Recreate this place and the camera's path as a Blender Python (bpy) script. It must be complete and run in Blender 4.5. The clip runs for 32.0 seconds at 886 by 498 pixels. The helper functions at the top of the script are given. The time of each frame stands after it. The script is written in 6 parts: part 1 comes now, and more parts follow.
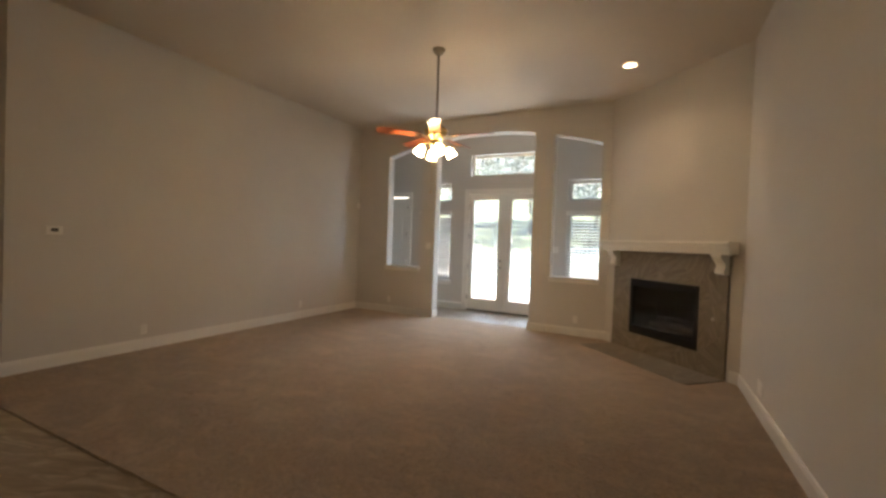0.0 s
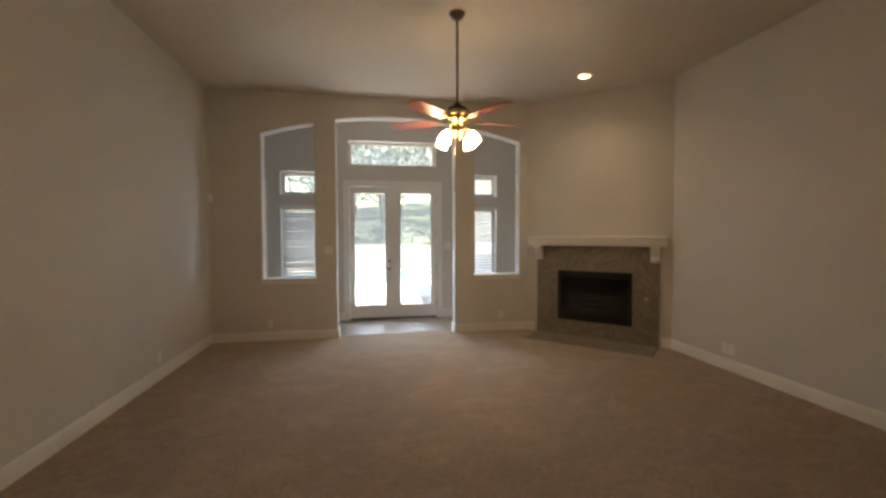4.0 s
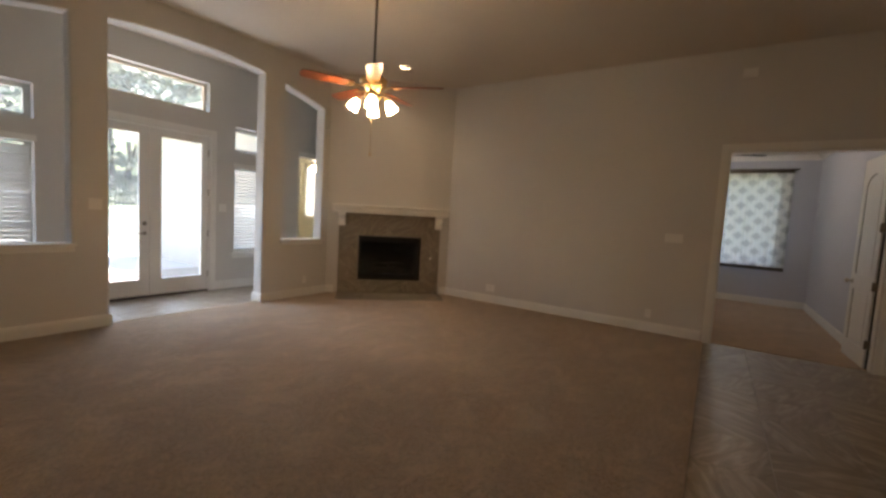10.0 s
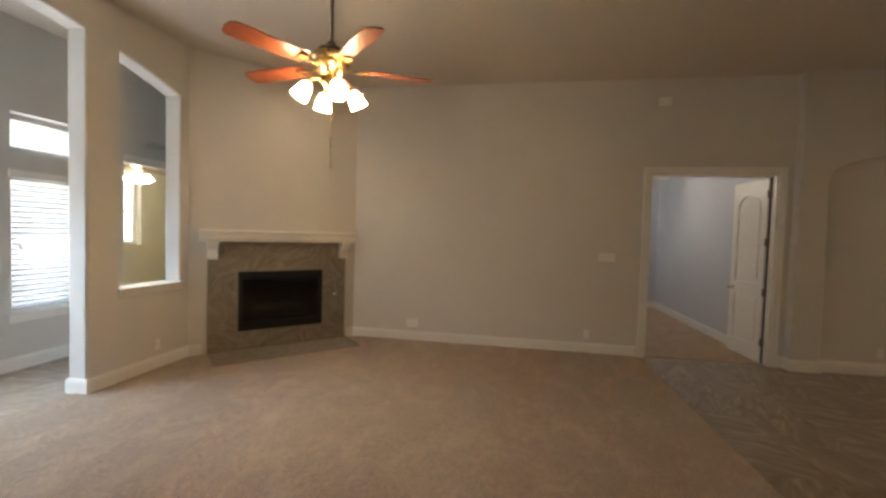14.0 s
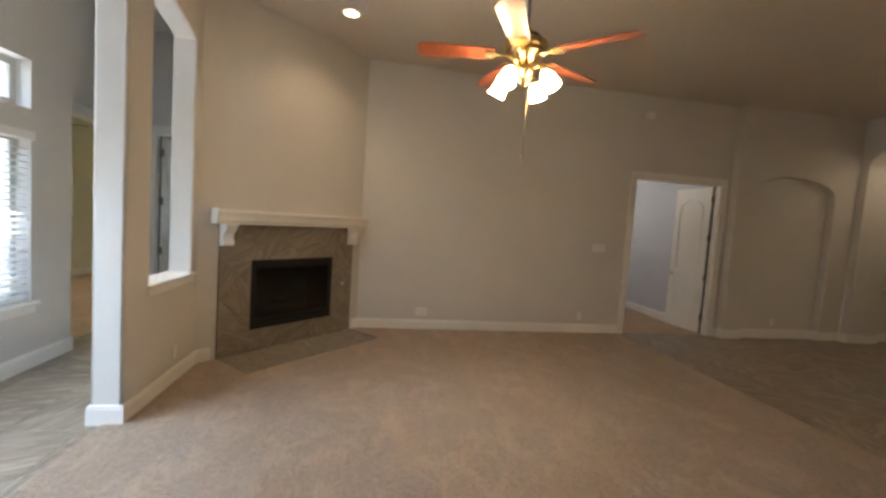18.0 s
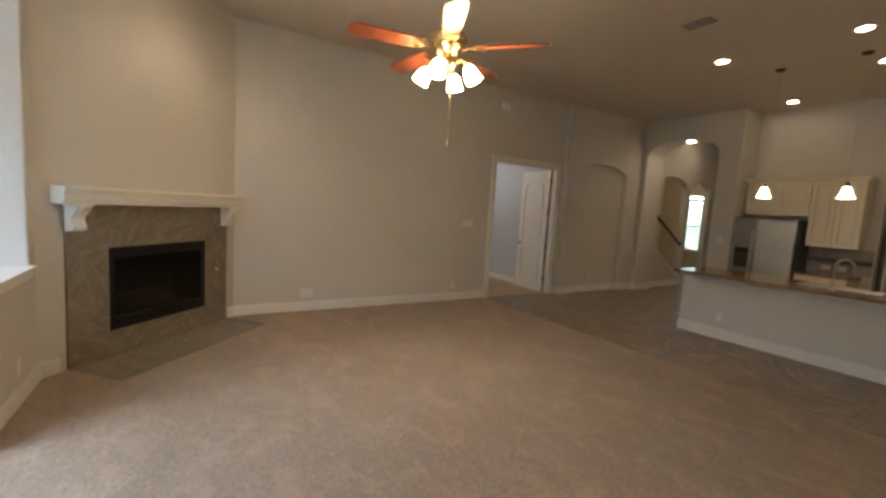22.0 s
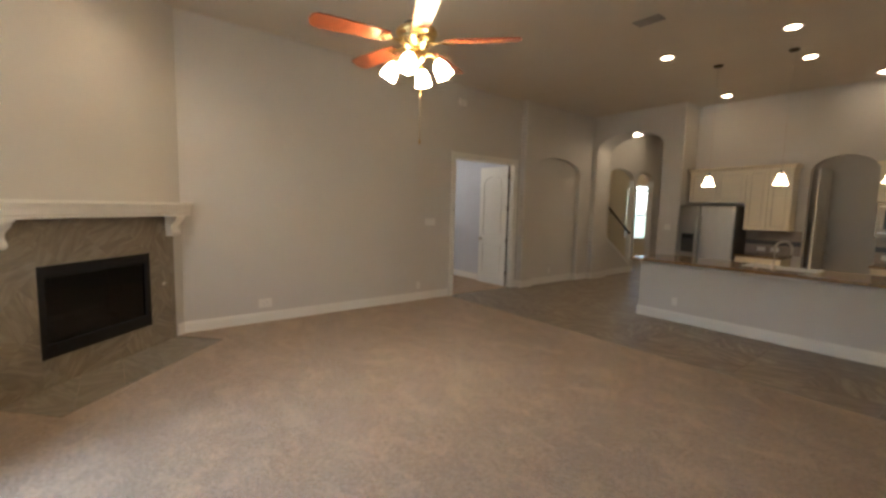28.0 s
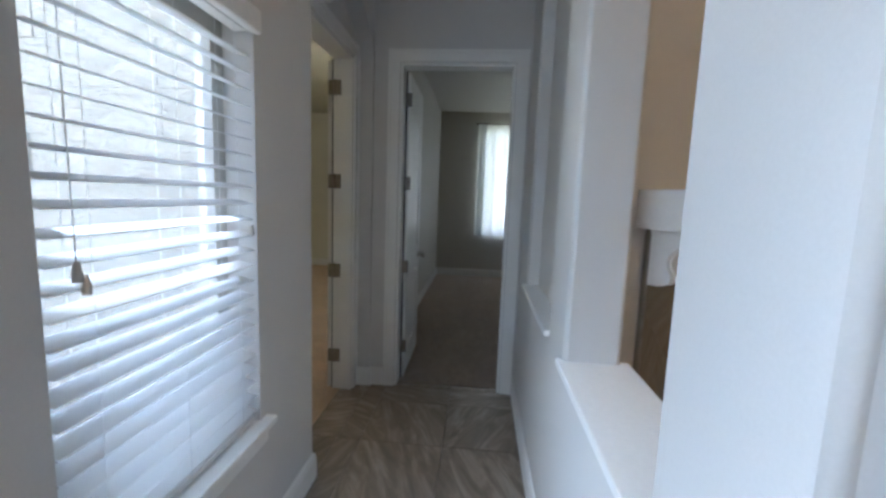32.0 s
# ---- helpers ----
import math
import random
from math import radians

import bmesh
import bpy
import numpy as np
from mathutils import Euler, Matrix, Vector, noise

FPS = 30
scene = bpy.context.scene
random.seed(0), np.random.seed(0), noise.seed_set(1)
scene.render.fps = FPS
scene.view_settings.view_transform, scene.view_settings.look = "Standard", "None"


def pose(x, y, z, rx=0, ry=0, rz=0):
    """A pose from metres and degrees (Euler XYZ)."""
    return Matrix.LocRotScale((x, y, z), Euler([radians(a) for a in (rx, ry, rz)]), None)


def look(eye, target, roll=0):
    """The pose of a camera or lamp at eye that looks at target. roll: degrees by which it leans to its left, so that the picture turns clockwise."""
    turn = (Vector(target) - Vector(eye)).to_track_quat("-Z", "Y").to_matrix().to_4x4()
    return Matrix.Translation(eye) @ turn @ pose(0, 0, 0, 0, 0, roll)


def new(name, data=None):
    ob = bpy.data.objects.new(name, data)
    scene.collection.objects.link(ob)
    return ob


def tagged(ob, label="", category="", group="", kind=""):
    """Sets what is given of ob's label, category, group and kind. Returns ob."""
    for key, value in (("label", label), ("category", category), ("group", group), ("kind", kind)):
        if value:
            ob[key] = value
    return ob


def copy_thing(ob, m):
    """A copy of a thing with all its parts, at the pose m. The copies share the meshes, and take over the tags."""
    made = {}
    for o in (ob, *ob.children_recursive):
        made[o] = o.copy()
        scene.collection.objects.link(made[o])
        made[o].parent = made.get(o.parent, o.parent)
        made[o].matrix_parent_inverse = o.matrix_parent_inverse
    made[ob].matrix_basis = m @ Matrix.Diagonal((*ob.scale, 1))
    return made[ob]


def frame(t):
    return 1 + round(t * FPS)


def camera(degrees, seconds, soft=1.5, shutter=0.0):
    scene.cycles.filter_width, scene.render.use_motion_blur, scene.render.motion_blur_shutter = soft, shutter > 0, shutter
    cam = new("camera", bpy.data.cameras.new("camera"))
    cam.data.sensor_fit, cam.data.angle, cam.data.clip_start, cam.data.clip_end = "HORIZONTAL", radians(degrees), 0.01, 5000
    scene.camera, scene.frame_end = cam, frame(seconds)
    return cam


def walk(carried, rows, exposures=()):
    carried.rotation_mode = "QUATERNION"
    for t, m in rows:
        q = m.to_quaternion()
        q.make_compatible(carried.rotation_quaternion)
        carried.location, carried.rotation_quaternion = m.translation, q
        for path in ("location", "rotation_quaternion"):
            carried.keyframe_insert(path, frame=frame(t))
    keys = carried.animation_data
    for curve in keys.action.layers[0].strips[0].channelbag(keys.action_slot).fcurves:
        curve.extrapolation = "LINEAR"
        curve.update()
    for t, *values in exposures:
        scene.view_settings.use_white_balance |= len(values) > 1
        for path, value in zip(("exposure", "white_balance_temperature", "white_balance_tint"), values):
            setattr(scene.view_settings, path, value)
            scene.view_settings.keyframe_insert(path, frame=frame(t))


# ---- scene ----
cam = camera(93.7, 32.0, soft=2.9)
PATH = [
    (0, 0.437, -0.203, 1.424, 26.61, -0.96, 2.08),
    (0.5, 0.201, -0.208, 1.477, 19.90, -3.54, -0.12),
    (1, -0.125, -0.174, 1.528, 16.75, -3.28, 0.55),
    (1.5, -0.491, -0.171, 1.526, 15.36, -2.35, 0.40),
    (2, -0.955, -0.158, 1.554, 13.22, -2.75, -0.17),
    (2.5, -1.354, -0.088, 1.545, 12.01, -1.06, -0.13),
    (3, -1.820, -0.010, 1.568, 6.24, -0.87, -1.45),
    (3.5, -2.267, 0.111, 1.569, -1.46, -1.49, 0.13),
    (4, -2.696, 0.185, 1.582, -10.05, -2.09, -0.21),
    (4.5, -2.966, 0.219, 1.626, -17.25, -2.84, 1.76),
    (6.5, -4.544, 0.782, 1.545, -43.73, -4.07, 3.53),
    (7, -4.731, 1.004, 1.463, -48.97, -3.43, 4.54),
    (7.5, -4.847, 1.142, 1.446, -52.19, -3.34, 5.11),
    (8, -4.930, 1.213, 1.430, -54.35, -5.06, 5.66),
    (8.5, -4.938, 1.184, 1.440, -55.21, -5.15, 4.95),
    (9, -4.931, 1.116, 1.448, -54.60, -4.87, 4.12),
    (9.5, -4.951, 1.131, 1.442, -56.96, -4.27, 3.85),
    (10, -4.959, 1.130, 1.438, -56.80, -4.62, 3.35),
    (10.5, -4.952, 1.129, 1.430, -56.53, -5.04, 3.09),
    (11, -4.901, 1.179, 1.438, -56.07, -5.63, 3.24),
    (11.5, -4.770, 1.380, 1.461, -58.02, -6.14, 3.61),
    (12, -4.599, 1.590, 1.509, -57.44, -9.71, 3.98),
    (12.5, -4.533, 1.835, 1.528, -64.05, -4.17, 1.58),
    (13, -4.512, 2.175, 1.519, -70.95, -3.58, 1.83),
    (13.5, -4.508, 2.592, 1.530, -75.64, -1.31, 1.15),
    (14, -4.518, 2.850, 1.574, -80.52, -2.18, 1.69),
    (14.5, -4.510, 3.184, 1.579, -84.80, -2.34, 1.72),
    (15, -4.564, 3.592, 1.586, -89.20, -0.96, 2.61),
    (15.5, -4.604, 3.865, 1.602, -93.89, -0.82, 4.61),
    (17.5, -4.490, 4.831, 1.590, -100.39, -4.31, 3.25),
    (18, -4.484, 4.991, 1.565, -99.76, -3.83, 3.87),
    (18.5, -4.501, 5.169, 1.543, -108.71, -4.54, 3.56),
    (19, -4.419, 5.446, 1.545, -108.13, -4.45, 2.70),
    (19.5, -4.409, 5.601, 1.565, -106.11, -6.35, 3.02),
    (20, -4.421, 5.716, 1.569, -108.90, -6.99, 3.77),
    (20.5, -4.419, 5.784, 1.560, -111.34, -6.13, 5.12),
    (21, -4.374, 5.828, 1.560, -115.44, -6.02, 5.72),
    (21.5, -4.433, 5.715, 1.549, -117.56, -6.16, 4.72),
    (22, -4.466, 5.642, 1.544, -121.72, -5.59, 3.57),
    (22.5, -4.493, 5.558, 1.556, -126.23, -5.62, 3.10),
    (23, -4.487, 5.511, 1.557, -131.20, -5.42, 2.40),
    (23.5, -4.481, 5.477, 1.545, -136.74, -5.08, 1.63),
    (24, -4.576, 5.403, 1.568, -140.85, -4.77, 0.44),
    (24.5, -4.586, 5.392, 1.568, -145.36, -4.27, -0.21),
    (26.5, -4.543, 5.388, 1.572, -148.21, -3.07, -0.68),
    (27, -4.499, 5.484, 1.526, -143.50, -3.09, -0.45),
    (27.5, -4.456, 5.606, 1.552, -137.21, -3.76, 0.42),
    (28, -4.284, 5.725, 1.555, -128.19, -5.67, 1.43),
    (28.5, -3.946, 5.933, 1.537, -117.41, -4.53, 1.19),
    (29, -3.715, 6.066, 1.523, -108.33, -5.81, 1.44),
    (29.3, -3.473, 6.132, 1.516, -102.95, -6.73, 1.13),
    (29.5, -3.388, 6.241, 1.500, -99.70, -6.71, 2.38),
    (30, -3.062, 6.380, 1.492, -92.69, -6.34, 5.11),
    (30.3, -2.865, 6.478, 1.489, -90.49, -5.64, 3.32),
    (30.5, -2.727, 6.543, 1.492, -89.67, -6.98, 4.43),
    (31, -2.365, 6.749, 1.476, -85.78, -7.47, 3.00),
    (31.5, -2.045, 6.940, 1.464, -80.67, -7.20, 2.87),
    (32, -1.713, 7.150, 1.485, -85.06, -7.12, 2.10),
]
walk(cam, [(t, pose(x, y, z, 90 + pitch, 0, yaw) @ pose(0, 0, 0, 0, 0, roll)) for t, x, y, z, yaw, pitch, roll in PATH],
     exposures=[
         (0.0, 4.08, 6580, 12.0),
         (2.5, 3.96, 6560, 12.0),
         (4.0, 3.80, 6520, 12.0),
         (4.5, 3.78, 6500, 12.5),
         (6.5, 3.80, 6500, 15.0),
         (11.0, 3.77, 6500, 15.0),
         (13.0, 4.12, 6380, 12.0),
         (15.0, 4.50, 6250, 9.0),
         (17.5, 4.43, 6060, 9.0),
         (20, 4.36, 6060, 9.0),
         (22, 4.47, 6060, 8.0),
         (24, 4.70, 6160, 8.0),
         (27, 4.69, 6140, 8.0),
         (28, 4.70, 5860, 8.0),
         (29, 4.68, 5500, 9.0),
         (30, 4.60, 5480, 10.0),
         (31, 4.18, 5420, 11.0),
         (31.5, 4.10, 5400, 11.0),
         (32.0, 3.84, 5460, 11.0),
     ])

# ---- world, sun and exposure ----
world = bpy.data.worlds.new("world")
scene.world = world
world.use_nodes = True
wn = world.node_tree.nodes
sky = wn.new("ShaderNodeTexSky")
sky.sky_type = "NISHITA"
sky.sun_disc = False
sky.sun_elevation = radians(73)
sky.sun_rotation = radians(94)
wn["Background"].inputs["Strength"].default_value = 0.085
world.node_tree.links.new(sky.outputs[0], wn["Background"].inputs["Color"])
sun = new("sun", bpy.data.lights.new("sun", "SUN"))
sun.data.energy, sun.data.angle, sun.data.color = 4.2, radians(0.6), (1.0, 0.95, 0.87)
sun.matrix_world = look((3, -0.2, 10), (0, 0, 0))
# skylight falls steeply in through each pane, and the sunlit patio throws light up through it
for x, y, z, w, h, down, up in ((-1.84, 8.03, 1.30, 0.56, 2.06, 0.74, 0.36), (-2.68, 8.03, 1.30, 0.54, 2.06, 0.74, 0.36), (-2.25, 8.12, 3.06, 1.46, 0.34, 0.9, 0.3),
                                (-0.645, 8.15, 1.33, 0.60, 1.26, 0.85, 0.55), (-3.86, 8.15, 1.33, 0.60, 1.26, 0.35, 0.18), (-0.645, 8.15, 2.495, 0.60, 0.30, 0.9, 0.4), (-3.86, 8.15, 2.495, 0.60, 0.30, 0.9, 0.4)):
    for strength, slope, tone in ((down, -1.05 if h > 2 else -2.1, (0.72, 0.855, 1.0)), (up, 2.1, (0.94, 0.96, 0.97))):
        day = new("daylight", bpy.data.lights.new("daylight", "AREA"))
        day.data.shape, day.data.size, day.data.size_y, day.data.spread = "RECTANGLE", w, h, radians(92)
        day.data.energy, day.data.color = strength * w * h, tone
        day.matrix_world = look((x, y, z), (x, y - 1, z + slope))
    for side in (-1, 1) if x < -1 else (1,):
        day = new("daylight", bpy.data.lights.new("daylight", "AREA"))
        day.data.shape, day.data.size, day.data.size_y, day.data.spread = "RECTANGLE", w, h, radians(72)
        low = side > 0 and h > 2
        day.data.energy, day.data.color = (0.20 if low else 0.20 if side < 0 else 0.14) * w * h, (0.72, 0.86, 1.0)
        day.matrix_world = look((x, y, z), (x + 1.6, y - 1.4, z - 1.2) if low else (x + 2.2 * side, y - 1, z - 0.3))
end = new("daylight", bpy.data.lights.new("daylight", "AREA"))
end.data.shape, end.data.size, end.data.size_y = "RECTANGLE", 2.0, 1.8
end.data.energy, end.data.color = 4.0, (1.0, 0.94, 0.84)
end.matrix_world = look((6.22, 6.06, 1.8), (0, 6.06, 1.8))

# ---- mesh helpers ----
from mathutils.geometry import tessellate_polygon


def box(bm, x0, y0, z0, x1, y1, z1, m=None):
    vs = [bm.verts.new((x, y, z)) for x in (x0, x1) for y in (y0, y1) for z in (z0, z1)]
    for q in ((0, 1, 3, 2), (4, 6, 7, 5), (0, 4, 5, 1), (2, 3, 7, 6), (0, 2, 6, 4), (1, 5, 7, 3)):
        bm.faces.new([vs[i] for i in q])
    if m is not None:
        bmesh.ops.transform(bm, matrix=m, verts=vs)
    return bm


def bbox(x0, y0, z0, x1, y1, z1, bevel=0.0, seg=2, m=None):
    bm = box(bmesh.new(), x0, y0, z0, x1, y1, z1)
    bmesh.ops.recalc_face_normals(bm, faces=bm.faces)
    if bevel:
        bmesh.ops.bevel(bm, geom=bm.edges[:], offset=bevel, segments=seg, affect="EDGES", profile=0.6)
    if m is not None:
        bmesh.ops.transform(bm, matrix=m, verts=bm.verts)
    return bm


def slab(outer, holes, w0, w1, axes):
    """A plate with holes: outline and holes in (u, v), from depth w0 to w1. axes maps (u, v, w) to a place."""
    bm = bmesh.new()
    loops = [outer, *holes]
    tris = tessellate_polygon([[Vector((u, v, 0)) for u, v in loop] for loop in loops])
    flat = [p for loop in loops for p in loop]
    lo = [bm.verts.new(axes(u, v, w0)) for u, v in flat]
    hi = [bm.verts.new(axes(u, v, w1)) for u, v in flat]
    for a, b, c in tris:
        bm.faces.new((lo[a], lo[b], lo[c]))
        bm.faces.new((hi[c], hi[b], hi[a]))
    n = 0
    for loop in loops:
        k = len(loop)
        for i in range(k):
            a, b = n + i, n + (i + 1) % k
            bm.faces.new((lo[a], lo[b], hi[b], hi[a]))
        n += k
    bmesh.ops.recalc_face_normals(bm, faces=bm.faces)
    return bm


def bullnose(outer, holes, face, back, axes, r, soft, steps=5):
    """A plate like slab() whose opening edges are rounded towards its face; soft(u, v) says which corners of the outline are."""
    bm = bmesh.new()
    loops = [outer, *holes]
    push = 1 if back > face else -1

    def inset(loop, d, hole):
        area = sum(a[0] * b[1] - b[0] * a[1] for a, b in zip(loop, loop[1:] + loop[:1]))
        turn = (1 if area > 0 else -1) * (-1 if hole else 1)
        out = []
        for i, (u, v) in enumerate(loop):
            if not soft(u, v):
                out.append((u, v))
                continue
            p, q = Vector(loop[i - 1]), Vector(loop[(i + 1) % len(loop)])
            c = Vector((u, v))
            d1 = (c - p).normalized() if (c - p).length > 1e-6 else (q - c).normalized()
            d2 = (q - c).normalized() if (q - c).length > 1e-6 else d1
            n1, n2 = Vector((-d1.y, d1.x)) * turn, Vector((-d2.y, d2.x)) * turn
            if v < 0.01:
                out.append((u + math.copysign(d, (n1 + n2).x), v))
                continue
            m = (n1 + n2).normalized()
            m /= max(m.dot(n1), 0.4)
            out.append((u + m.x * d, v + m.y * d))
        return out

    rows = []
    for k in range(steps + 1):
        a = math.pi / 2 * k / steps
        rings = [inset(loop, r * (1 - math.sin(a)), i > 0) for i, loop in enumerate(loops)]
        rows.append([[bm.verts.new(axes(u, v, face + push * r * (1 - math.cos(a)))) for u, v in ring] for ring in rings])
        if k == 0:
            shape = rings
    rows.append([[bm.verts.new(axes(u, v, back)) for u, v in loop] for loop in loops])
    for level, flat_loops in ((rows[0], shape), (rows[-1], loops)):
        vs = [v for ring in level for v in ring]
        for tri in tessellate_polygon([[Vector((u, v, 0)) for u, v in loop] for loop in flat_loops]):
            bm.faces.new([vs[i] for i in tri])
    for lo, hi in zip(rows, rows[1:]):
        for a, b in zip(lo, hi):
            for i in range(len(a)):
                j = (i + 1) % len(a)
                f = bm.faces.new((a[i], a[j], b[j], b[i]))
                f.smooth = hi is not rows[-1]
    bmesh.ops.recalc_face_normals(bm, faces=bm.faces)
    return bm


def rect(u0, v0, u1, v1):
    return [(u0, v0), (u1, v0), (u1, v1), (u0, v1)]


def arch(u0, u1, v0, spring, rise, n=20):
    """An opening with a bowed head: from v0 up to spring at the sides and spring + rise in the middle."""
    c, h = (u0 + u1) / 2, (u1 - u0) / 2
    head = [(c + h * math.cos(math.pi * i / n), spring + rise * math.sin(math.pi * i / n)) for i in range(n + 1)]
    return [(u0, v0), (u1, v0)] + head


def along_x(u, v, w):
    return (u, w, v)


def along_y(u, v, w):
    return (w, u, v)


def flat(u, v, w):
    return (u, v, w)


def lathe(profile, n=24, m=None, cap=True):
    """A turned body from (radius, height) pairs."""
    bm = bmesh.new()
    rings = [[bm.verts.new((r * math.cos(2 * math.pi * i / n), r * math.sin(2 * math.pi * i / n), z)) for i in range(n)] for r, z in profile]
    for a, b in zip(rings, rings[1:]):
        for i in range(n):
            f = bm.faces.new((a[i], a[(i + 1) % n], b[(i + 1) % n], b[i]))
            f.smooth = True
    if cap and profile[0][0] > 1e-4:
        bm.faces.new(rings[0][::-1])
    if cap and profile[-1][0] > 1e-4:
        bm.faces.new(rings[-1])
    bmesh.ops.remove_doubles(bm, verts=bm.verts, dist=1e-5)
    bmesh.ops.recalc_face_normals(bm, faces=bm.faces)
    if m is not None:
        bmesh.ops.transform(bm, matrix=m, verts=bm.verts)
    return bm


def tube(points, r, n=10):
    """A round bar through the points."""
    bm = bmesh.new()
    rings = []
    for i, p in enumerate(points):
        p = Vector(p)
        d = (Vector(points[min(i + 1, len(points) - 1)]) - Vector(points[max(i - 1, 0)])).normalized()
        q = d.to_track_quat("Z", "Y")
        rings.append([bm.verts.new(p + q @ Vector((r * math.cos(2 * math.pi * k / n), r * math.sin(2 * math.pi * k / n), 0))) for k in range(n)])
    for a, b in zip(rings, rings[1:]):
        for k in range(n):
            bm.faces.new((a[k], a[(k + 1) % n], b[(k + 1) % n], b[k])).smooth = True
    bm.faces.new(rings[0][::-1])
    bm.faces.new(rings[-1])
    bmesh.ops.recalc_face_normals(bm, faces=bm.faces)
    return bm


def sweep(profile, path, closed=False):
    """A moulding: profile of (out, up) pairs, out to the left of the path, drawn along a level path of (x, y, z) with mitred corners."""
    bm = bmesh.new()
    k = len(path)
    rings = []
    for i, p in enumerate(path):
        a = Vector(path[i - 1]) if i or closed else None
        b = Vector(path[(i + 1) % k]) if i < k - 1 or closed else None
        p = Vector(p)
        d1 = (p - a).normalized() if a is not None else (b - p).normalized()
        d2 = (b - p).normalized() if b is not None else d1
        n1, n2 = Vector((-d1.y, d1.x, 0)), Vector((-d2.y, d2.x, 0))
        mid = (n1 + n2).normalized()
        mid /= max(mid.dot(n1), 0.3)
        rings.append([bm.verts.new(p + mid * o + Vector((0, 0, u))) for o, u in profile])
    pairs = list(zip(rings, rings[1:])) + ([(rings[-1], rings[0])] if closed else [])
    m = len(profile)
    for a, b in pairs:
        for j in range(m):
            bm.faces.new((a[j], a[(j + 1) % m], b[(j + 1) % m], b[j]))
    if not closed:
        bm.faces.new(rings[0])
        bm.faces.new(rings[-1][::-1])
    bmesh.ops.recalc_face_normals(bm, faces=bm.faces)
    return bm


def mesh(name, bm, material):
    me = bpy.data.meshes.new(name)
    bm.to_mesh(me)
    bm.free()
    if material is not None:
        me.materials.append(material)
    return me


def part(name, bm, material, parent, label=""):
    ob = new(name, mesh(name, bm, material))
    ob.parent = parent
    return tagged(ob, label)


def single(name, bm, material, label="", category="", group="", kind=""):
    return tagged(new(name, mesh(name, bm, material)), label, category, group, kind)


def thing(name, label, category, group="", kind="", at=(0, 0, 0), turn=0.0):
    ob = new(name)
    ob.empty_display_size = 0.1
    ob.matrix_world = pose(*at, 0, 0, turn)
    return tagged(ob, label, category, group, kind)


# ---- materials ----
def nodes_of(name):
    m = bpy.data.materials.new(name)
    m.use_nodes = True
    t = m.node_tree
    return m, t, t.nodes["Principled BSDF"]


def node(t, kind, **values):
    n = t.nodes.new(kind)
    for key, v in values.items():
        n.inputs[key.replace("_", " ")].default_value = v
    return n


def surface(name, a, b, rough=0.6, metal=0.0, scale=3.0, fine=40.0, bump=0.15, depth=0.004, rough_var=0.1, stretch=(1, 1, 1), spec=0.5, world_space=True):
    """Two tones mixed by a coarse and a fine noise, with relief and uneven gloss."""
    m, t, p = nodes_of(name)
    tc = t.nodes.new("ShaderNodeTexCoord")
    mp = t.nodes.new("ShaderNodeMapping")
    mp.inputs["Scale"].default_value = stretch
    t.links.new(tc.outputs["Object"], mp.inputs[0])
    n1 = node(t, "ShaderNodeTexNoise", Scale=scale, Detail=5.0, Roughness=0.6)
    n2 = node(t, "ShaderNodeTexNoise", Scale=fine, Detail=4.0, Roughness=0.7)
    for n in (n1, n2):
        t.links.new(mp.outputs[0], n.inputs["Vector"])
    add = t.nodes.new("ShaderNodeMath")
    add.operation = "ADD"
    half = t.nodes.new("ShaderNodeMath")
    half.operation = "MULTIPLY"
    half.inputs[1].default_value = 0.5
    t.links.new(n1.outputs[0], add.inputs[0])
    t.links.new(n2.outputs[0], add.inputs[1])
    t.links.new(add.outputs[0], half.inputs[0])
    ramp = t.nodes.new("ShaderNodeValToRGB")
    ramp.color_ramp.elements[0].position, ramp.color_ramp.elements[1].position = 0.36, 0.64
    ramp.color_ramp.elements[0].color, ramp.color_ramp.elements[1].color = (*a, 1), (*b, 1)
    t.links.new(half.outputs[0], ramp.inputs[0])
    t.links.new(ramp.outputs[0], p.inputs["Base Color"])
    p.inputs["Metallic"].default_value = metal
    p.inputs["Specular IOR Level"].default_value = spec
    rr = t.nodes.new("ShaderNodeMapRange")
    rr.inputs["To Min"].default_value, rr.inputs["To Max"].default_value = max(rough - rough_var, 0.02), min(rough + rough_var, 1)
    t.links.new(n1.outputs[0], rr.inputs[0])
    t.links.new(rr.outputs[0], p.inputs["Roughness"])
    if bump:
        bp = t.nodes.new("ShaderNodeBump")
        bp.inputs["Strength"].default_value, bp.inputs["Distance"].default_value = bump, depth
        t.links.new(n2.outputs[0], bp.inputs["Height"])
        t.links.new(bp.outputs[0], p.inputs["Normal"])
    return m


def glowing(name, colour, strength, base=(0.9, 0.9, 0.88)):
    m, t, p = nodes_of(name)
    p.inputs["Base Color"].default_value = (*base, 1)
    p.inputs["Roughness"].default_value = 0.35
    p.inputs["Emission Color"].default_value = (*colour, 1)
    p.inputs["Emission Strength"].default_value = strength
    return m


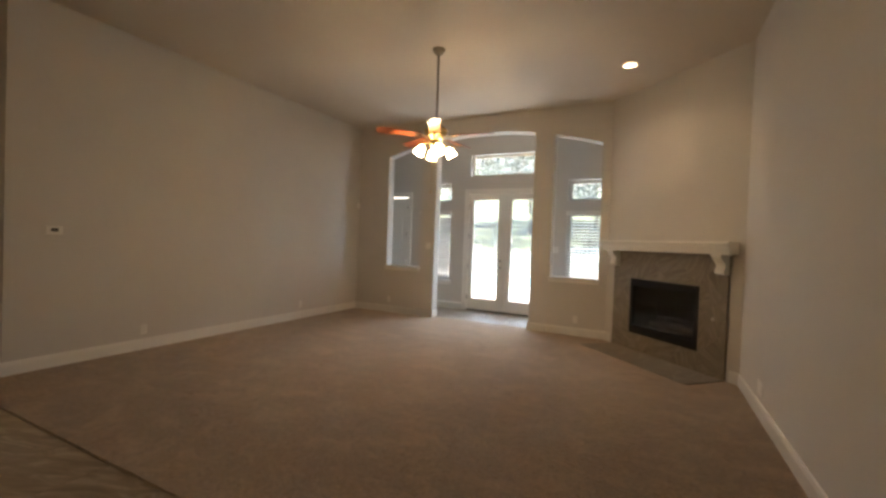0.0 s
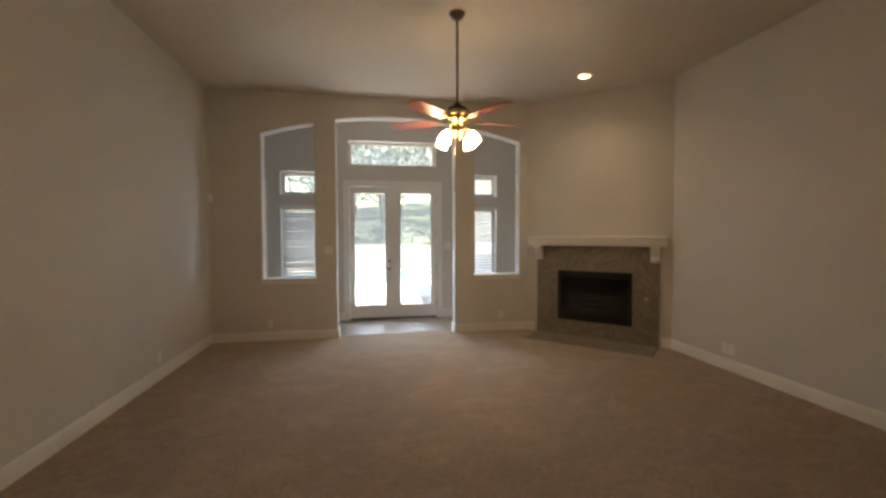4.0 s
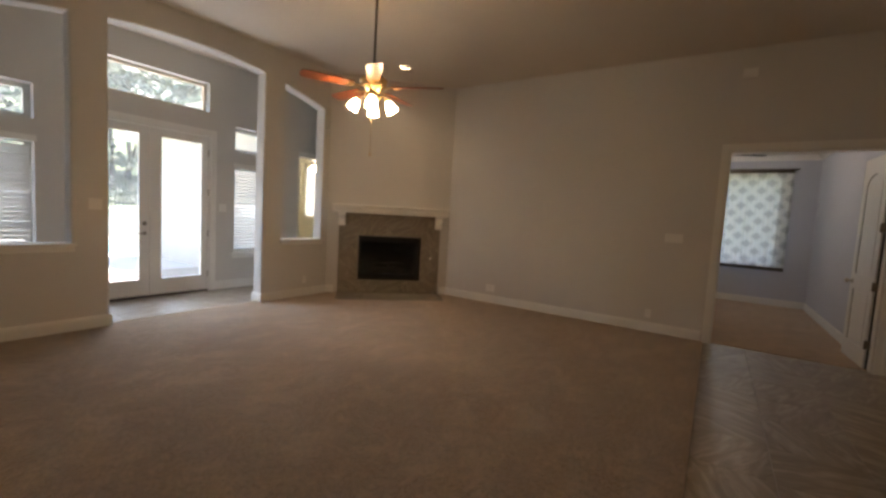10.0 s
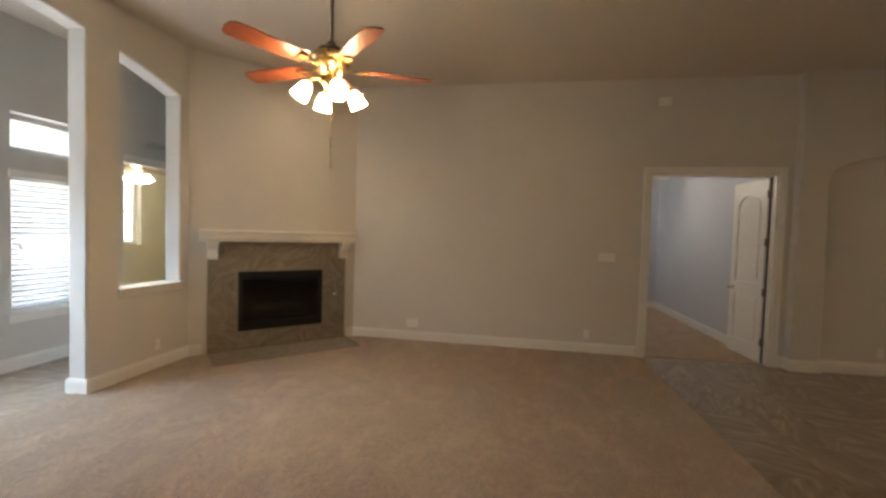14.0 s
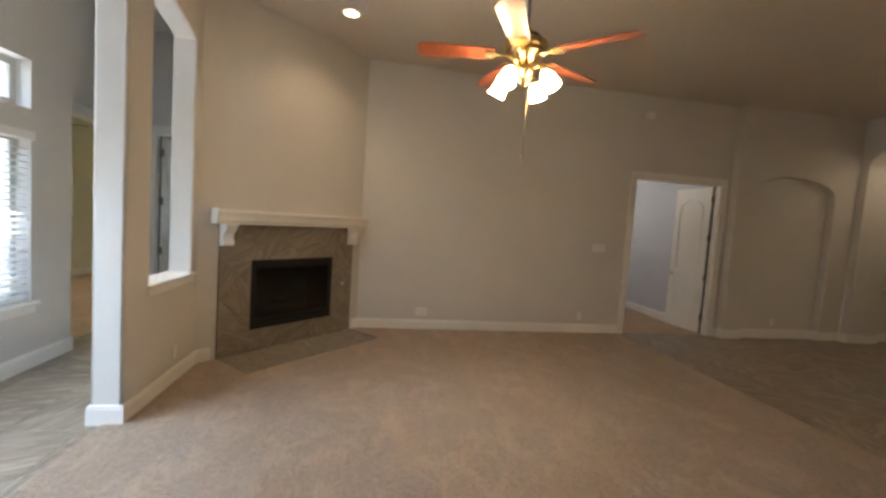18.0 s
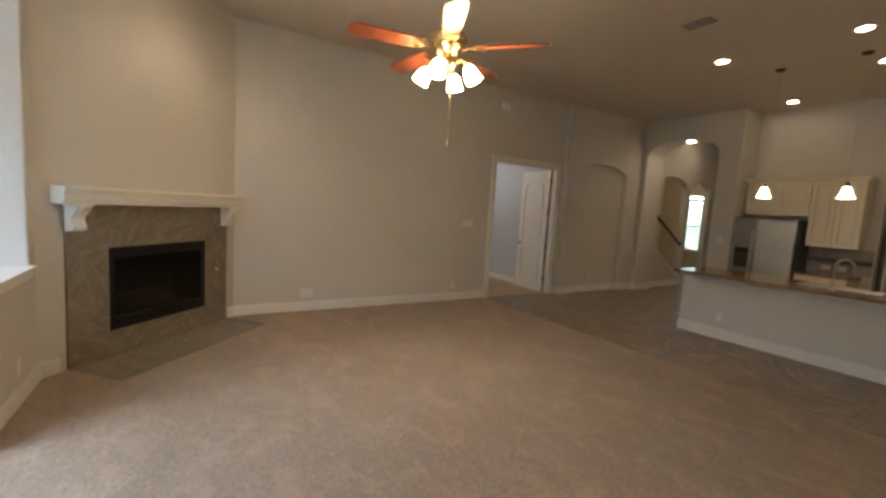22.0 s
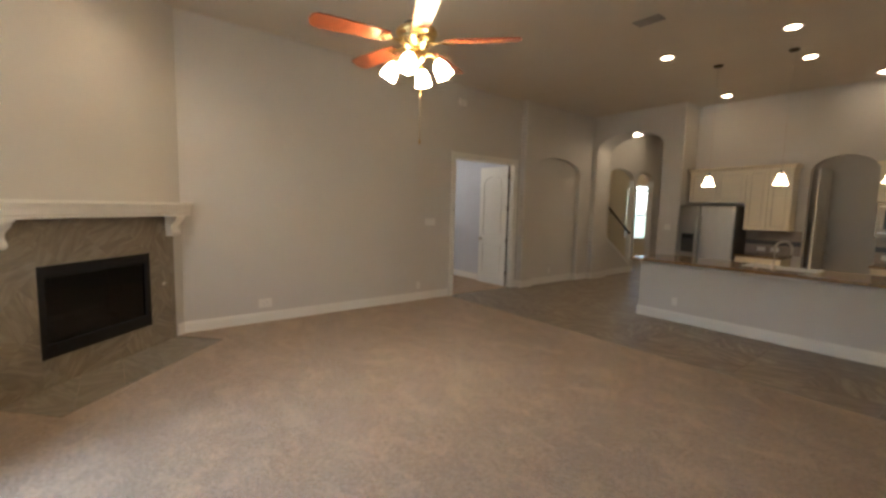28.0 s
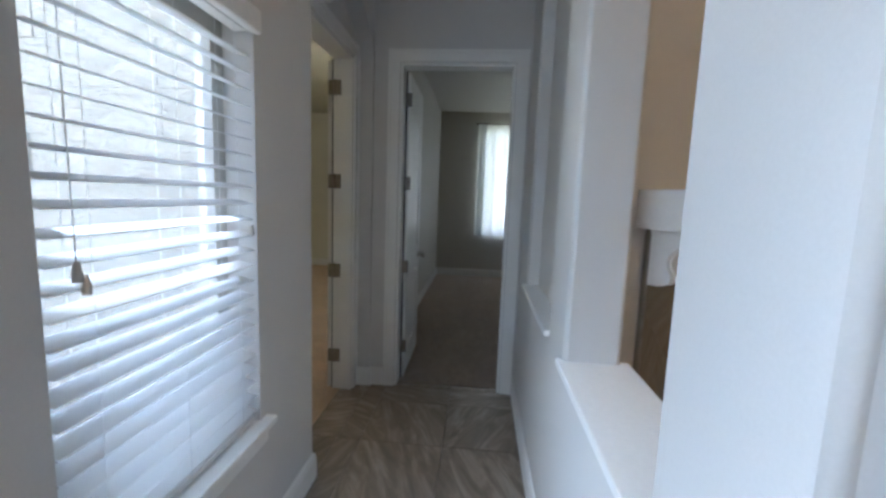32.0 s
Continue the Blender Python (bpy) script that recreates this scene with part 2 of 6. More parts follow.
def veined(name, low, mid, high, size, rough, bump=0.1):
    """Stone-look tile: long streaks whose direction changes from piece to piece."""
    m, t, p = nodes_of(name)
    tc = t.nodes.new("ShaderNodeTexCoord")
    info = t.nodes.new("ShaderNodeObjectInfo")
    turn = t.nodes.new("ShaderNodeMath")
    turn.operation = "MULTIPLY"
    turn.inputs[1].default_value = 4.0
    whole = t.nodes.new("ShaderNodeMath")
    whole.operation = "FLOOR"
    ang = t.nodes.new("ShaderNodeMath")
    ang.operation = "MULTIPLY_ADD"
    ang.inputs[1].default_value, ang.inputs[2].default_value = math.pi / 4, 0.42
    rot = t.nodes.new("ShaderNodeVectorRotate")
    rot.rotation_type = "Z_AXIS"
    shift = t.nodes.new("ShaderNodeVectorMath")
    shift.operation = "ADD"
    far = t.nodes.new("ShaderNodeMath")
    far.operation = "MULTIPLY"
    far.inputs[1].default_value = 57.0
    t.links.new(info.outputs["Random"], turn.inputs[0])
    t.links.new(turn.outputs[0], whole.inputs[0])
    t.links.new(whole.outputs[0], ang.inputs[0])
    t.links.new(info.outputs["Random"], far.inputs[0])
    t.links.new(tc.outputs["Object"], rot.inputs["Vector"])
    t.links.new(ang.outputs[0], rot.inputs["Angle"])
    t.links.new(rot.outputs[0], shift.inputs[0])
    t.links.new(far.outputs[0], shift.inputs[1])
    mp = t.nodes.new("ShaderNodeMapping")
    mp.inputs["Scale"].default_value = (1.0 / size, 4.6 / size, 1.0 / size)
    t.links.new(shift.outputs[0], mp.inputs[0])
    n1 = node(t, "ShaderNodeTexNoise", Scale=1.0, Detail=6.0, Roughness=0.60, Distortion=1.1)
    n2 = node(t, "ShaderNodeTexNoise", Scale=140.0, Detail=3.0, Roughness=0.7)
    t.links.new(mp.outputs[0], n1.inputs["Vector"])
    t.links.new(tc.outputs["Object"], n2.inputs["Vector"])
    ramp = t.nodes.new("ShaderNodeValToRGB")
    e = ramp.color_ramp.elements
    e[0].position, e[0].color = 0.34, (*low, 1)
    e[1].position, e[1].color = 0.67, (*high, 1)
    k = e.new(0.5)
    k.color = (*mid, 1)
    t.links.new(n1.outputs[0], ramp.inputs[0])
    t.links.new(ramp.outputs[0], p.inputs["Base Color"])
    rr = t.nodes.new("ShaderNodeMapRange")
    rr.inputs["To Min"].default_value, rr.inputs["To Max"].default_value = rough - 0.02, rough + 0.03
    t.links.new(n1.outputs[0], rr.inputs[0])
    t.links.new(rr.outputs[0], p.inputs["Roughness"])
    bp = t.nodes.new("ShaderNodeBump")
    bp.inputs["Strength"].default_value, bp.inputs["Distance"].default_value = bump, 0.002
    t.links.new(n1.outputs[0], bp.inputs["Height"])
    t.links.new(bp.outputs[0], p.inputs["Normal"])
    return m


def carpet_mat(name, a, b):
    """Cut pile: curled tufts, and soft brushed strokes where the pile leans."""
    m, t, p = nodes_of(name)
    tc = t.nodes.new("ShaderNodeTexCoord")
    lean = t.nodes.new("ShaderNodeMapping")
    lean.inputs["Rotation"].default_value = (0, 0, radians(38))
    lean.inputs["Scale"].default_value = (1.0, 1.5, 1.0)
    t.links.new(tc.outputs["Object"], lean.inputs[0])
    patch = node(t, "ShaderNodeTexNoise", Scale=2.9, Detail=6.0, Roughness=0.68, Distortion=0.7)
    t.links.new(lean.outputs[0], patch.inputs["Vector"])
    broad = node(t, "ShaderNodeTexNoise", Scale=0.8, Detail=2.0, Roughness=0.5)
    curl = node(t, "ShaderNodeTexNoise", Scale=52.0, Detail=2.0, Roughness=0.6, Distortion=0.7)
    tuft = node(t, "ShaderNodeTexNoise", Scale=190.0, Detail=2.0, Roughness=0.8)
    for n in (broad, curl, tuft):
        t.links.new(tc.outputs["Object"], n.inputs["Vector"])
    total = None
    for n, low, high, share in ((patch, 0.47, 0.68, 0.30), (broad, 0.3, 0.7, 0.10), (curl, 0.34, 0.66, 0.46), (tuft, 0.34, 0.66, 0.26)):
        span = t.nodes.new("ShaderNodeMapRange")
        span.inputs["From Min"].default_value, span.inputs["From Max"].default_value = low, high
        span.inputs["To Max"].default_value = share
        t.links.new(n.outputs[0], span.inputs[0])
        if total is None:
            total = span.outputs[0]
        else:
            add = t.nodes.new("ShaderNodeMath")
            t.links.new(total, add.inputs[0])
            t.links.new(span.outputs[0], add.inputs[1])
            total = add.outputs[0]
    ramp = t.nodes.new("ShaderNodeValToRGB")
    e = ramp.color_ramp.elements
    e[0].position, e[0].color = 0.28, (*a, 1)
    e[1].position, e[1].color = 0.74, (*b, 1)
    t.links.new(total, ramp.inputs[0])
    t.links.new(ramp.outputs[0], p.inputs["Base Color"])
    p.inputs["Roughness"].default_value = 0.95
    p.inputs["Specular IOR Level"].default_value = 0.1
    p.inputs["Sheen Weight"].default_value = 0.5
    p.inputs["Sheen Roughness"].default_value = 0.5
    bp = t.nodes.new("ShaderNodeBump")
    bp.inputs["Strength"].default_value, bp.inputs["Distance"].default_value = 1.0, 0.022
    hgt = t.nodes.new("ShaderNodeMath")
    t.links.new(tuft.outputs[0], hgt.inputs[0])
    t.links.new(curl.outputs[0], hgt.inputs[1])
    t.links.new(hgt.outputs[0], bp.inputs["Height"])
    t.links.new(bp.outputs[0], p.inputs["Normal"])
    return m


def glass_mat(name, rough=0.0, tint=(0.97, 0.99, 0.98), veil=0.0):
    """Clear glass, with an optional share of pale haze mixed in as glare."""
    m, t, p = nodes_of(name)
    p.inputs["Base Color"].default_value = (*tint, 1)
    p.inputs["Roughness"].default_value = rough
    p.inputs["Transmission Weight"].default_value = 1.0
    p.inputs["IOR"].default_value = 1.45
    if veil:
        haze = t.nodes.new("ShaderNodeBsdfTranslucent")
        haze.inputs["Color"].default_value = (0.96, 0.96, 0.92, 1)
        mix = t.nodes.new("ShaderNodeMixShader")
        mix.inputs[0].default_value = veil
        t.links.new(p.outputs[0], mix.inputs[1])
        t.links.new(haze.outputs[0], mix.inputs[2])
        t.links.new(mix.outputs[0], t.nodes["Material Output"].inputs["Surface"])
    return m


def cloth_mat(name, base, pattern):
    """Thin patterned curtain that lets daylight through."""
    m, t, p = nodes_of(name)
    tc = t.nodes.new("ShaderNodeTexCoord")
    mp = t.nodes.new("ShaderNodeMapping")
    mp.inputs["Scale"].default_value = (0, 4.6, 4.6)
    mp.inputs["Rotation"].default_value = (radians(45), 0, 0)
    t.links.new(tc.outputs["Object"], mp.inputs[0])
    vor = node(t, "ShaderNodeTexVoronoi", Scale=1.0, Randomness=0.0)
    vor.distance = "CHEBYCHEV"
    t.links.new(mp.outputs[0], vor.inputs["Vector"])
    ramp = t.nodes.new("ShaderNodeValToRGB")
    e = ramp.color_ramp.elements
    e[0].position, e[0].color = 0.25, (*pattern, 1)
    e[1].position, e[1].color = 0.47, (*base, 1)
    for at, tone in ((0.29, base), (0.34, base), (0.375, [0.5 * (a + b) for a, b in zip(base, pattern)]), (0.41, base)):
        e.new(at).color = (*tone, 1)
    t.links.new(vor.outputs["Distance"], ramp.inputs[0])
    t.links.new(ramp.outputs[0], p.inputs["Base Color"])
    p.inputs["Roughness"].default_value = 0.9
    tr = t.nodes.new("ShaderNodeBsdfTranslucent")
    t.links.new(ramp.outputs[0], tr.inputs["Color"])
    mix = t.nodes.new("ShaderNodeMixShader")
    mix.inputs[0].default_value = 0.16
    t.links.new(p.outputs[0], mix.inputs[1])
    t.links.new(tr.outputs[0], mix.inputs[2])
    t.links.new(mix.outputs[0], t.nodes["Material Output"].inputs["Surface"])
    return m


def sheer_mat(name, base, share=0.5):
    m, t, p = nodes_of(name)
    p.inputs["Base Color"].default_value = (*base, 1)
    p.inputs["Roughness"].default_value = 0.8
    tr = t.nodes.new("ShaderNodeBsdfTranslucent")
    tr.inputs["Color"].default_value = (*base, 1)
    mix = t.nodes.new("ShaderNodeMixShader")
    mix.inputs[0].default_value = share
    t.links.new(p.outputs[0], mix.inputs[1])
    t.links.new(tr.outputs[0], mix.inputs[2])
    t.links.new(mix.outputs[0], t.nodes["Material Output"].inputs["Surface"])
    return m


PAINT = surface("wall_paint", (0.577, 0.552, 0.518), (0.619, 0.593, 0.558), 0.62, scale=1.2, fine=170, bump=0.22, depth=0.0015)
CEIL = surface("ceiling_paint", (0.57, 0.51, 0.43), (0.62, 0.56, 0.48), 0.75, scale=0.9, fine=90, bump=0.3, depth=0.002)
BLUE = surface("bedroom_paint", (0.50, 0.51, 0.565), (0.54, 0.55, 0.605), 0.62, scale=1.2, fine=170, bump=0.2, depth=0.0015)
YELLOW = surface("yellow_paint", (0.60, 0.585, 0.475), (0.64, 0.625, 0.515), 0.62, scale=1.2, fine=170, bump=0.2, depth=0.0015)
STAIRWELL = surface("stairwell_paint", (0.62, 0.545, 0.40), (0.66, 0.585, 0.44), 0.62, scale=1.2, fine=170, bump=0.2, depth=0.0015)
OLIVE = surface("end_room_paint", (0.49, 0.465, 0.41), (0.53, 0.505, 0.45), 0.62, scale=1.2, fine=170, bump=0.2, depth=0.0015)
TRIM = surface("white_trim", (0.74, 0.72, 0.68), (0.80, 0.78, 0.74), 0.38, scale=2.5, fine=60, bump=0.06, depth=0.001)
PANEL_SHADE = surface("panel_shade_brown", (0.62, 0.55, 0.43), (0.70, 0.62, 0.50), 0.5, scale=6, fine=60, bump=0.05)
CABINET = surface("cream_cabinet", (0.80, 0.725, 0.565), (0.85, 0.775, 0.62), 0.4, scale=3, fine=50, bump=0.05, depth=0.001)
CARPET = carpet_mat("beige_carpet", (0.358, 0.240, 0.142), (0.628, 0.452, 0.293))
TAN = carpet_mat("tan_carpet", (0.44, 0.28, 0.15), (0.70, 0.475, 0.275))
END_CARPET = carpet_mat("end_room_carpet", (0.33, 0.235, 0.155), (0.55, 0.42, 0.30))
TILE = veined("floor_tile", (0.150, 0.114, 0.080), (0.215, 0.168, 0.124), (0.345, 0.282, 0.215), 0.36, 0.36, 0.02)
STONE = veined("fireplace_tile", (0.190, 0.160, 0.120), (0.235, 0.201, 0.154), (0.305, 0.266, 0.210), 0.34, 0.42)
GROUT = surface("grout", (0.165, 0.138, 0.108), (0.205, 0.174, 0.140), 0.85, fine=120)
FIREBLACK = surface("black_metal", (0.008, 0.0075, 0.0075), (0.013, 0.012, 0.012), 0.6, spec=0.25, scale=6, fine=90, bump=0.1)
SOOT = surface("soot_brick", (0.02, 0.018, 0.016), (0.06, 0.052, 0.045), 0.9, scale=5, fine=40, bump=0.5)
LOGM = surface("ceramic_log", (0.05, 0.04, 0.032), (0.16, 0.13, 0.10), 0.9, scale=6, fine=30, bump=0.7, depth=0.01)
# these panes carry a pale translucent share that imitates glare over the view
GLASS = glass_mat("window_glass", tint=(0.88, 0.89, 0.90), veil=0.06)
FIREGLASS = glass_mat("smoked_glass", tint=(0.16, 0.15, 0.14))
DARKGLASS = surface("dark_glass", (0.012, 0.012, 0.013), (0.016, 0.016, 0.017), 0.4, spec=0.08, rough_var=0.02, bump=0)
BRASS = surface("antique_brass", (0.42, 0.30, 0.13), (0.55, 0.41, 0.20), 0.28, 1.0, scale=8, fine=60, bump=0.03)
BRONZE = surface("dark_bronze", (0.055, 0.042, 0.030), (0.09, 0.07, 0.05), 0.38, 0.8, scale=8, fine=60, bump=0.03)
PEWTER = surface("aged_pewter", (0.20, 0.17, 0.14), (0.27, 0.235, 0.20), 0.36, 0.9, scale=8, fine=90, bump=0.03)
VENTGREY = surface("vent_grey", (0.22, 0.20, 0.18), (0.27, 0.25, 0.22), 0.5, scale=8, fine=90, bump=0.0)
NICKEL = surface("satin_nickel", (0.55, 0.50, 0.44), (0.63, 0.58, 0.51), 0.32, 1.0, scale=8, fine=90, bump=0.03)
STEEL = surface("brushed_steel", (0.52, 0.51, 0.49), (0.58, 0.57, 0.55), 0.34, 1.0, scale=2, fine=30, bump=0, rough_var=0.04, stretch=(1, 1, 0.15))
SHADED_STEEL = surface("shaded_steel", (0.27, 0.26, 0.245), (0.33, 0.32, 0.30), 0.30, 1.0, scale=2, fine=30, bump=0, rough_var=0.04, stretch=(1, 1, 0.15))
CHERRY = surface("cherry_blade", (0.16, 0.042, 0.018), (0.30, 0.085, 0.035), 0.32, scale=2.5, fine=24, bump=0.05, stretch=(0.6, 9, 9))
DARKWOOD = surface("dark_wood", (0.035, 0.018, 0.012), (0.07, 0.036, 0.022), 0.35, scale=3, fine=40, bump=0.05)
GRANITE = surface("brown_granite", (0.13, 0.080, 0.040), (0.34, 0.235, 0.130), 0.12, scale=22, fine=160, bump=0.02, rough_var=0.04)
SPLASH = surface("backsplash_tile", (0.24, 0.20, 0.17), (0.34, 0.29, 0.25), 0.4, scale=9, fine=60, bump=0.1)
SPLASH_DARK = surface("dark_mosaic", (0.035, 0.035, 0.04), (0.10, 0.10, 0.11), 0.25, scale=40, fine=120, bump=0.1)
TAUPE = surface("taupe_vinyl", (0.50, 0.485, 0.445), (0.55, 0.535, 0.49), 0.45, scale=4, fine=60, bump=0)
PLASTIC = surface("white_plastic", (0.72, 0.70, 0.66), (0.77, 0.75, 0.71), 0.4, scale=4, fine=60, bump=0)
BLACKPL = surface("black_plastic", (0.015, 0.015, 0.016), (0.022, 0.022, 0.024), 0.4, bump=0)
SLAT = sheer_mat("blind_slat", (0.80, 0.80, 0.79), 0.10)
SHEER = sheer_mat("sheer_curtain", (0.74, 0.75, 0.72), 0.20)
CURTAIN = cloth_mat("patterned_curtain", (0.70, 0.72, 0.69), (0.47, 0.49, 0.48))
FANGLASS = glowing("frosted_shade_lit", (1.0, 0.70, 0.365), 5.2)
PENDGLASS = glowing("pendant_shade_lit", (1.0, 0.70, 0.40), 0.8)
ROOMGLASS = glowing("room_lamp_lit", (1.0, 0.86, 0.70), 12.5)
CANGLOW = glowing("can_lamp_lit", (1.0, 0.69, 0.39), 2.0)
YELLOWGLOW = glowing("yellow_room_lamp_lit", (1.0, 0.84, 0.58), 3.6)
FOYERGLOW = glowing("foyer_lamp_lit", (1.0, 0.74, 0.46), 6.0)
WASHGLOW = glowing("chimney_lamp_lit", (1.0, 0.70, 0.41), 17.0)
HOODGLOW = glowing("hood_lamp_lit", (1.0, 0.62, 0.42), 5.0)
PATIO = surface("patio_concrete", (0.40, 0.38, 0.34), (0.48, 0.455, 0.415), 0.85, scale=1.5, fine=40, bump=0.3)
LIMESTONE = surface("limestone", (0.36, 0.325, 0.255), (0.53, 0.485, 0.395), 0.9, scale=3, fine=16, bump=0.9, depth=0.03, stretch=(1, 1, 2.2))
STUCCO = surface("stucco", (0.58, 0.50, 0.38), (0.64, 0.56, 0.44), 0.9, scale=2, fine=120, bump=0.4)
LEAF = surface("oak_leaf", (0.105, 0.118, 0.082), (0.165, 0.182, 0.135), 0.6, scale=2.0, fine=9, bump=0)
BARK = surface("oak_bark", (0.07, 0.055, 0.04), (0.14, 0.11, 0.085), 0.9, scale=6, fine=30, bump=0.8, depth=0.02)
GRASS = surface("grass", (0.045, 0.065, 0.025), (0.09, 0.11, 0.045), 0.9, scale=1.5, fine=30, bump=0.5, depth=0.03)
POOL = surface("pool_water", (0.10, 0.32, 0.36), (0.14, 0.40, 0.44), 0.06, scale=3, fine=14, bump=0.15, depth=0.02, rough_var=0.02)
IRON = surface("black_iron", (0.012, 0.012, 0.012), (0.02, 0.02, 0.02), 0.5, bump=0)

# ---- large structure ----
H = 3.66
WX, EX, AY, BY, NY = -4.955, 1.33, 6.64, 6.84, 7.96


def wall(name, outer, holes, w0, w1, axes, material, label):
    return single(name, slab(outer, holes, w0, w1, axes), material, label, "wall", kind="structure")


def bow(x):
    """The one long bow that the heads of the three openings follow."""
    return 3.36 - 0.08 * (x + 2.266) ** 2


def bowed(x0, x1, z0, n=12):
    return [(x0, z0), (x1, z0)] + [(x1 + (x0 - x1) * i / n, bow(x1 + (x0 - x1) * i / n)) for i in range(n + 1)]


PLAIN = "light grey painted plaster wall with orange-peel texture"
wall("wall_west", rect(1.42, -0.1, BY, H), [], WX - 0.15, WX, along_y, PAINT, PLAIN)
# the pierced wall between living room and hall, with one wide doorway and two side openings
n = 18
head = [(-3.18 + 1.822 * i / n, bow(-3.18 + 1.822 * i / n)) for i in range(n + 1)]
outline = [(WX, 0), (-3.18, 0)] + head + [(-1.358, 0), (1.46, 0), (1.46, H), (WX, H)]
sides = [bowed(-4.237, -3.497, 0.905), bowed(-1.028, -0.288, 0.905)]
soft = lambda u, v: -4.3 < u < 1.0 and v < 3.5
single("wall_arcade_front", bullnose(outline, sides, AY, 6.76, along_x, 0.018, soft), PAINT, "light grey plaster wall pierced by a wide bowed doorway and two bowed openings", "wall", kind="structure")
single("wall_arcade_back", bullnose(outline, sides + [arch(0.02, 0.92, 0.93, 2.75, 0.2)], BY, 6.76, along_x, 0.018, soft), PAINT, "hall side of the pierced grey wall, with a tall niche", "wall", kind="structure")

low = [rect(-4.24, 0.60, -3.48, 2.07), rect(-1.025, 0.60, -0.265, 2.07)]
upp = [rect(-4.24, 2.29, -3.48, 2.70), rect(-1.025, 2.29, -0.265, 2.70)]
north = [(-6.0, -0.1), (-5.36, -0.1), (-5.36, 2.44), (-4.56, 2.44), (-4.56, -0.1), (-3.07, -0.1), (-3.07, 2.475), (-1.43, 2.475), (-1.43, -0.1), (0.23, -0.1)]
north += [(0.23, 2.42)] + arch(0.23, 1.34, 0, 2.42, 0.32)[2:][::-1] + [(1.34, -0.1), (1.6, -0.1), (1.6, H), (-6.0, H)]
wall("wall_north", north, low + upp + [rect(-3.05, 2.84, -1.45, 3.28)], NY, NY + 0.2, along_x, PAINT, "light grey outer wall with doors, windows and a transom")
wall("wall_recess", [(0.1, -0.1), (0.33, -0.1), (0.33, 2.43), (1.25, 2.43), (1.25, -0.1), (1.6, -0.1), (1.6, H), (0.1, H)], [], 8.08, 8.20, along_x, PAINT, "grey wall at the back of an arched recess")
wall("wall_hall_end", [(BY, -0.1), (6.945, -0.1), (6.945, 2.43), (7.765, 2.43), (7.765, -0.1), (NY, -0.1), (NY, H), (BY, H)], [], 1.366, 1.486, along_y, PAINT, PLAIN)
wall("wall_hall_west", rect(BY, -0.1, NY, H), [], -5.9, -5.75, along_y, PAINT, PLAIN)
wall("wall_hall_south", rect(-5.75, -0.1, WX - 0.15, H), [], AY, BY, along_x, PAINT, PLAIN)

# east wall with the double doorway, then the thicker stretch with the arched niche
wall("wall_east", [(-0.58, -0.1), (-0.41, -0.1), (-0.41, 2.43), (1.085, 2.43), (1.085, -0.1), (AY, -0.1), (AY, H), (-0.58, H)], [], EX, EX + 0.13, along_y, PAINT, PLAIN)
single("wall_niche_front", bullnose(rect(-2.85, -0.1, -0.58, H), [arch(-2.42, -0.90, -0.05, 2.36, 0.27)], 1.2, 1.30, along_y, 0.018, lambda u, v: -2.6 < u < -0.7), PAINT, "grey plaster wall with a shallow arched niche", "wall", kind="structure")
wall("wall_niche_back", rect(-3.45, -0.1, -0.58, H), [], 1.30, 1.46, along_y, PAINT, PLAIN)
entry = [(-0.74, -0.1), (-0.36, -0.1)] + arch(-0.36, 1.08, 0, 2.90, 0.33)[2:][::-1] + [(1.08, -0.1), (1.30, -0.1), (1.30, H), (-0.74, H)]
wall("wall_entry_arch", entry, [], -3.45, -2.85, along_x, PAINT, "thick grey wall with a deep arched passage")
kit = [(-8.5, -0.1), (-3.36, -0.1)] + arch(-3.36, -2.52, 0, 2.27, 0.28)[2:][::-1] + [(-2.52, -0.1), (-0.74, -0.1), (-0.74, H), (-8.5, H)]
wall("wall_kitchen", kit, [], -3.6, -3.45, along_x, PAINT, "grey kitchen wall with an arched pantry doorway")
wall("wall_kitchen_west", rect(-3.6, -0.1, 1.57, H), [], -8.65, -8.5, along_y, PAINT, PLAIN)
wall("wall_breakfast", rect(-8.5, -0.1, WX - 0.15, H), [], 1.42, 1.57, along_x, PAINT, PLAIN)
# the chimney breast cuts the corner at 45 degrees
C45 = Matrix.Translation((0.6, 5.88, 0)) @ Matrix.Rotation(radians(-45), 4, "Z")


def on45(u, v, w):
    """u along the chimney breast, v up, w out into the room."""
    return C45 @ Vector((u, -w, v))


chim = rect(-1.09, -0.05, 1.06, H)
wall("wall_chimney", chim, [rect(-0.54, 0.245, 0.54, 1.02)], -0.04, 0.0, on45, PAINT, "grey plaster chimney breast across the corner")
wall("wall_chimney_core", rect(-0.52, -0.05, 0.52, H), [], -0.55, -0.50, on45, PAINT, PLAIN)

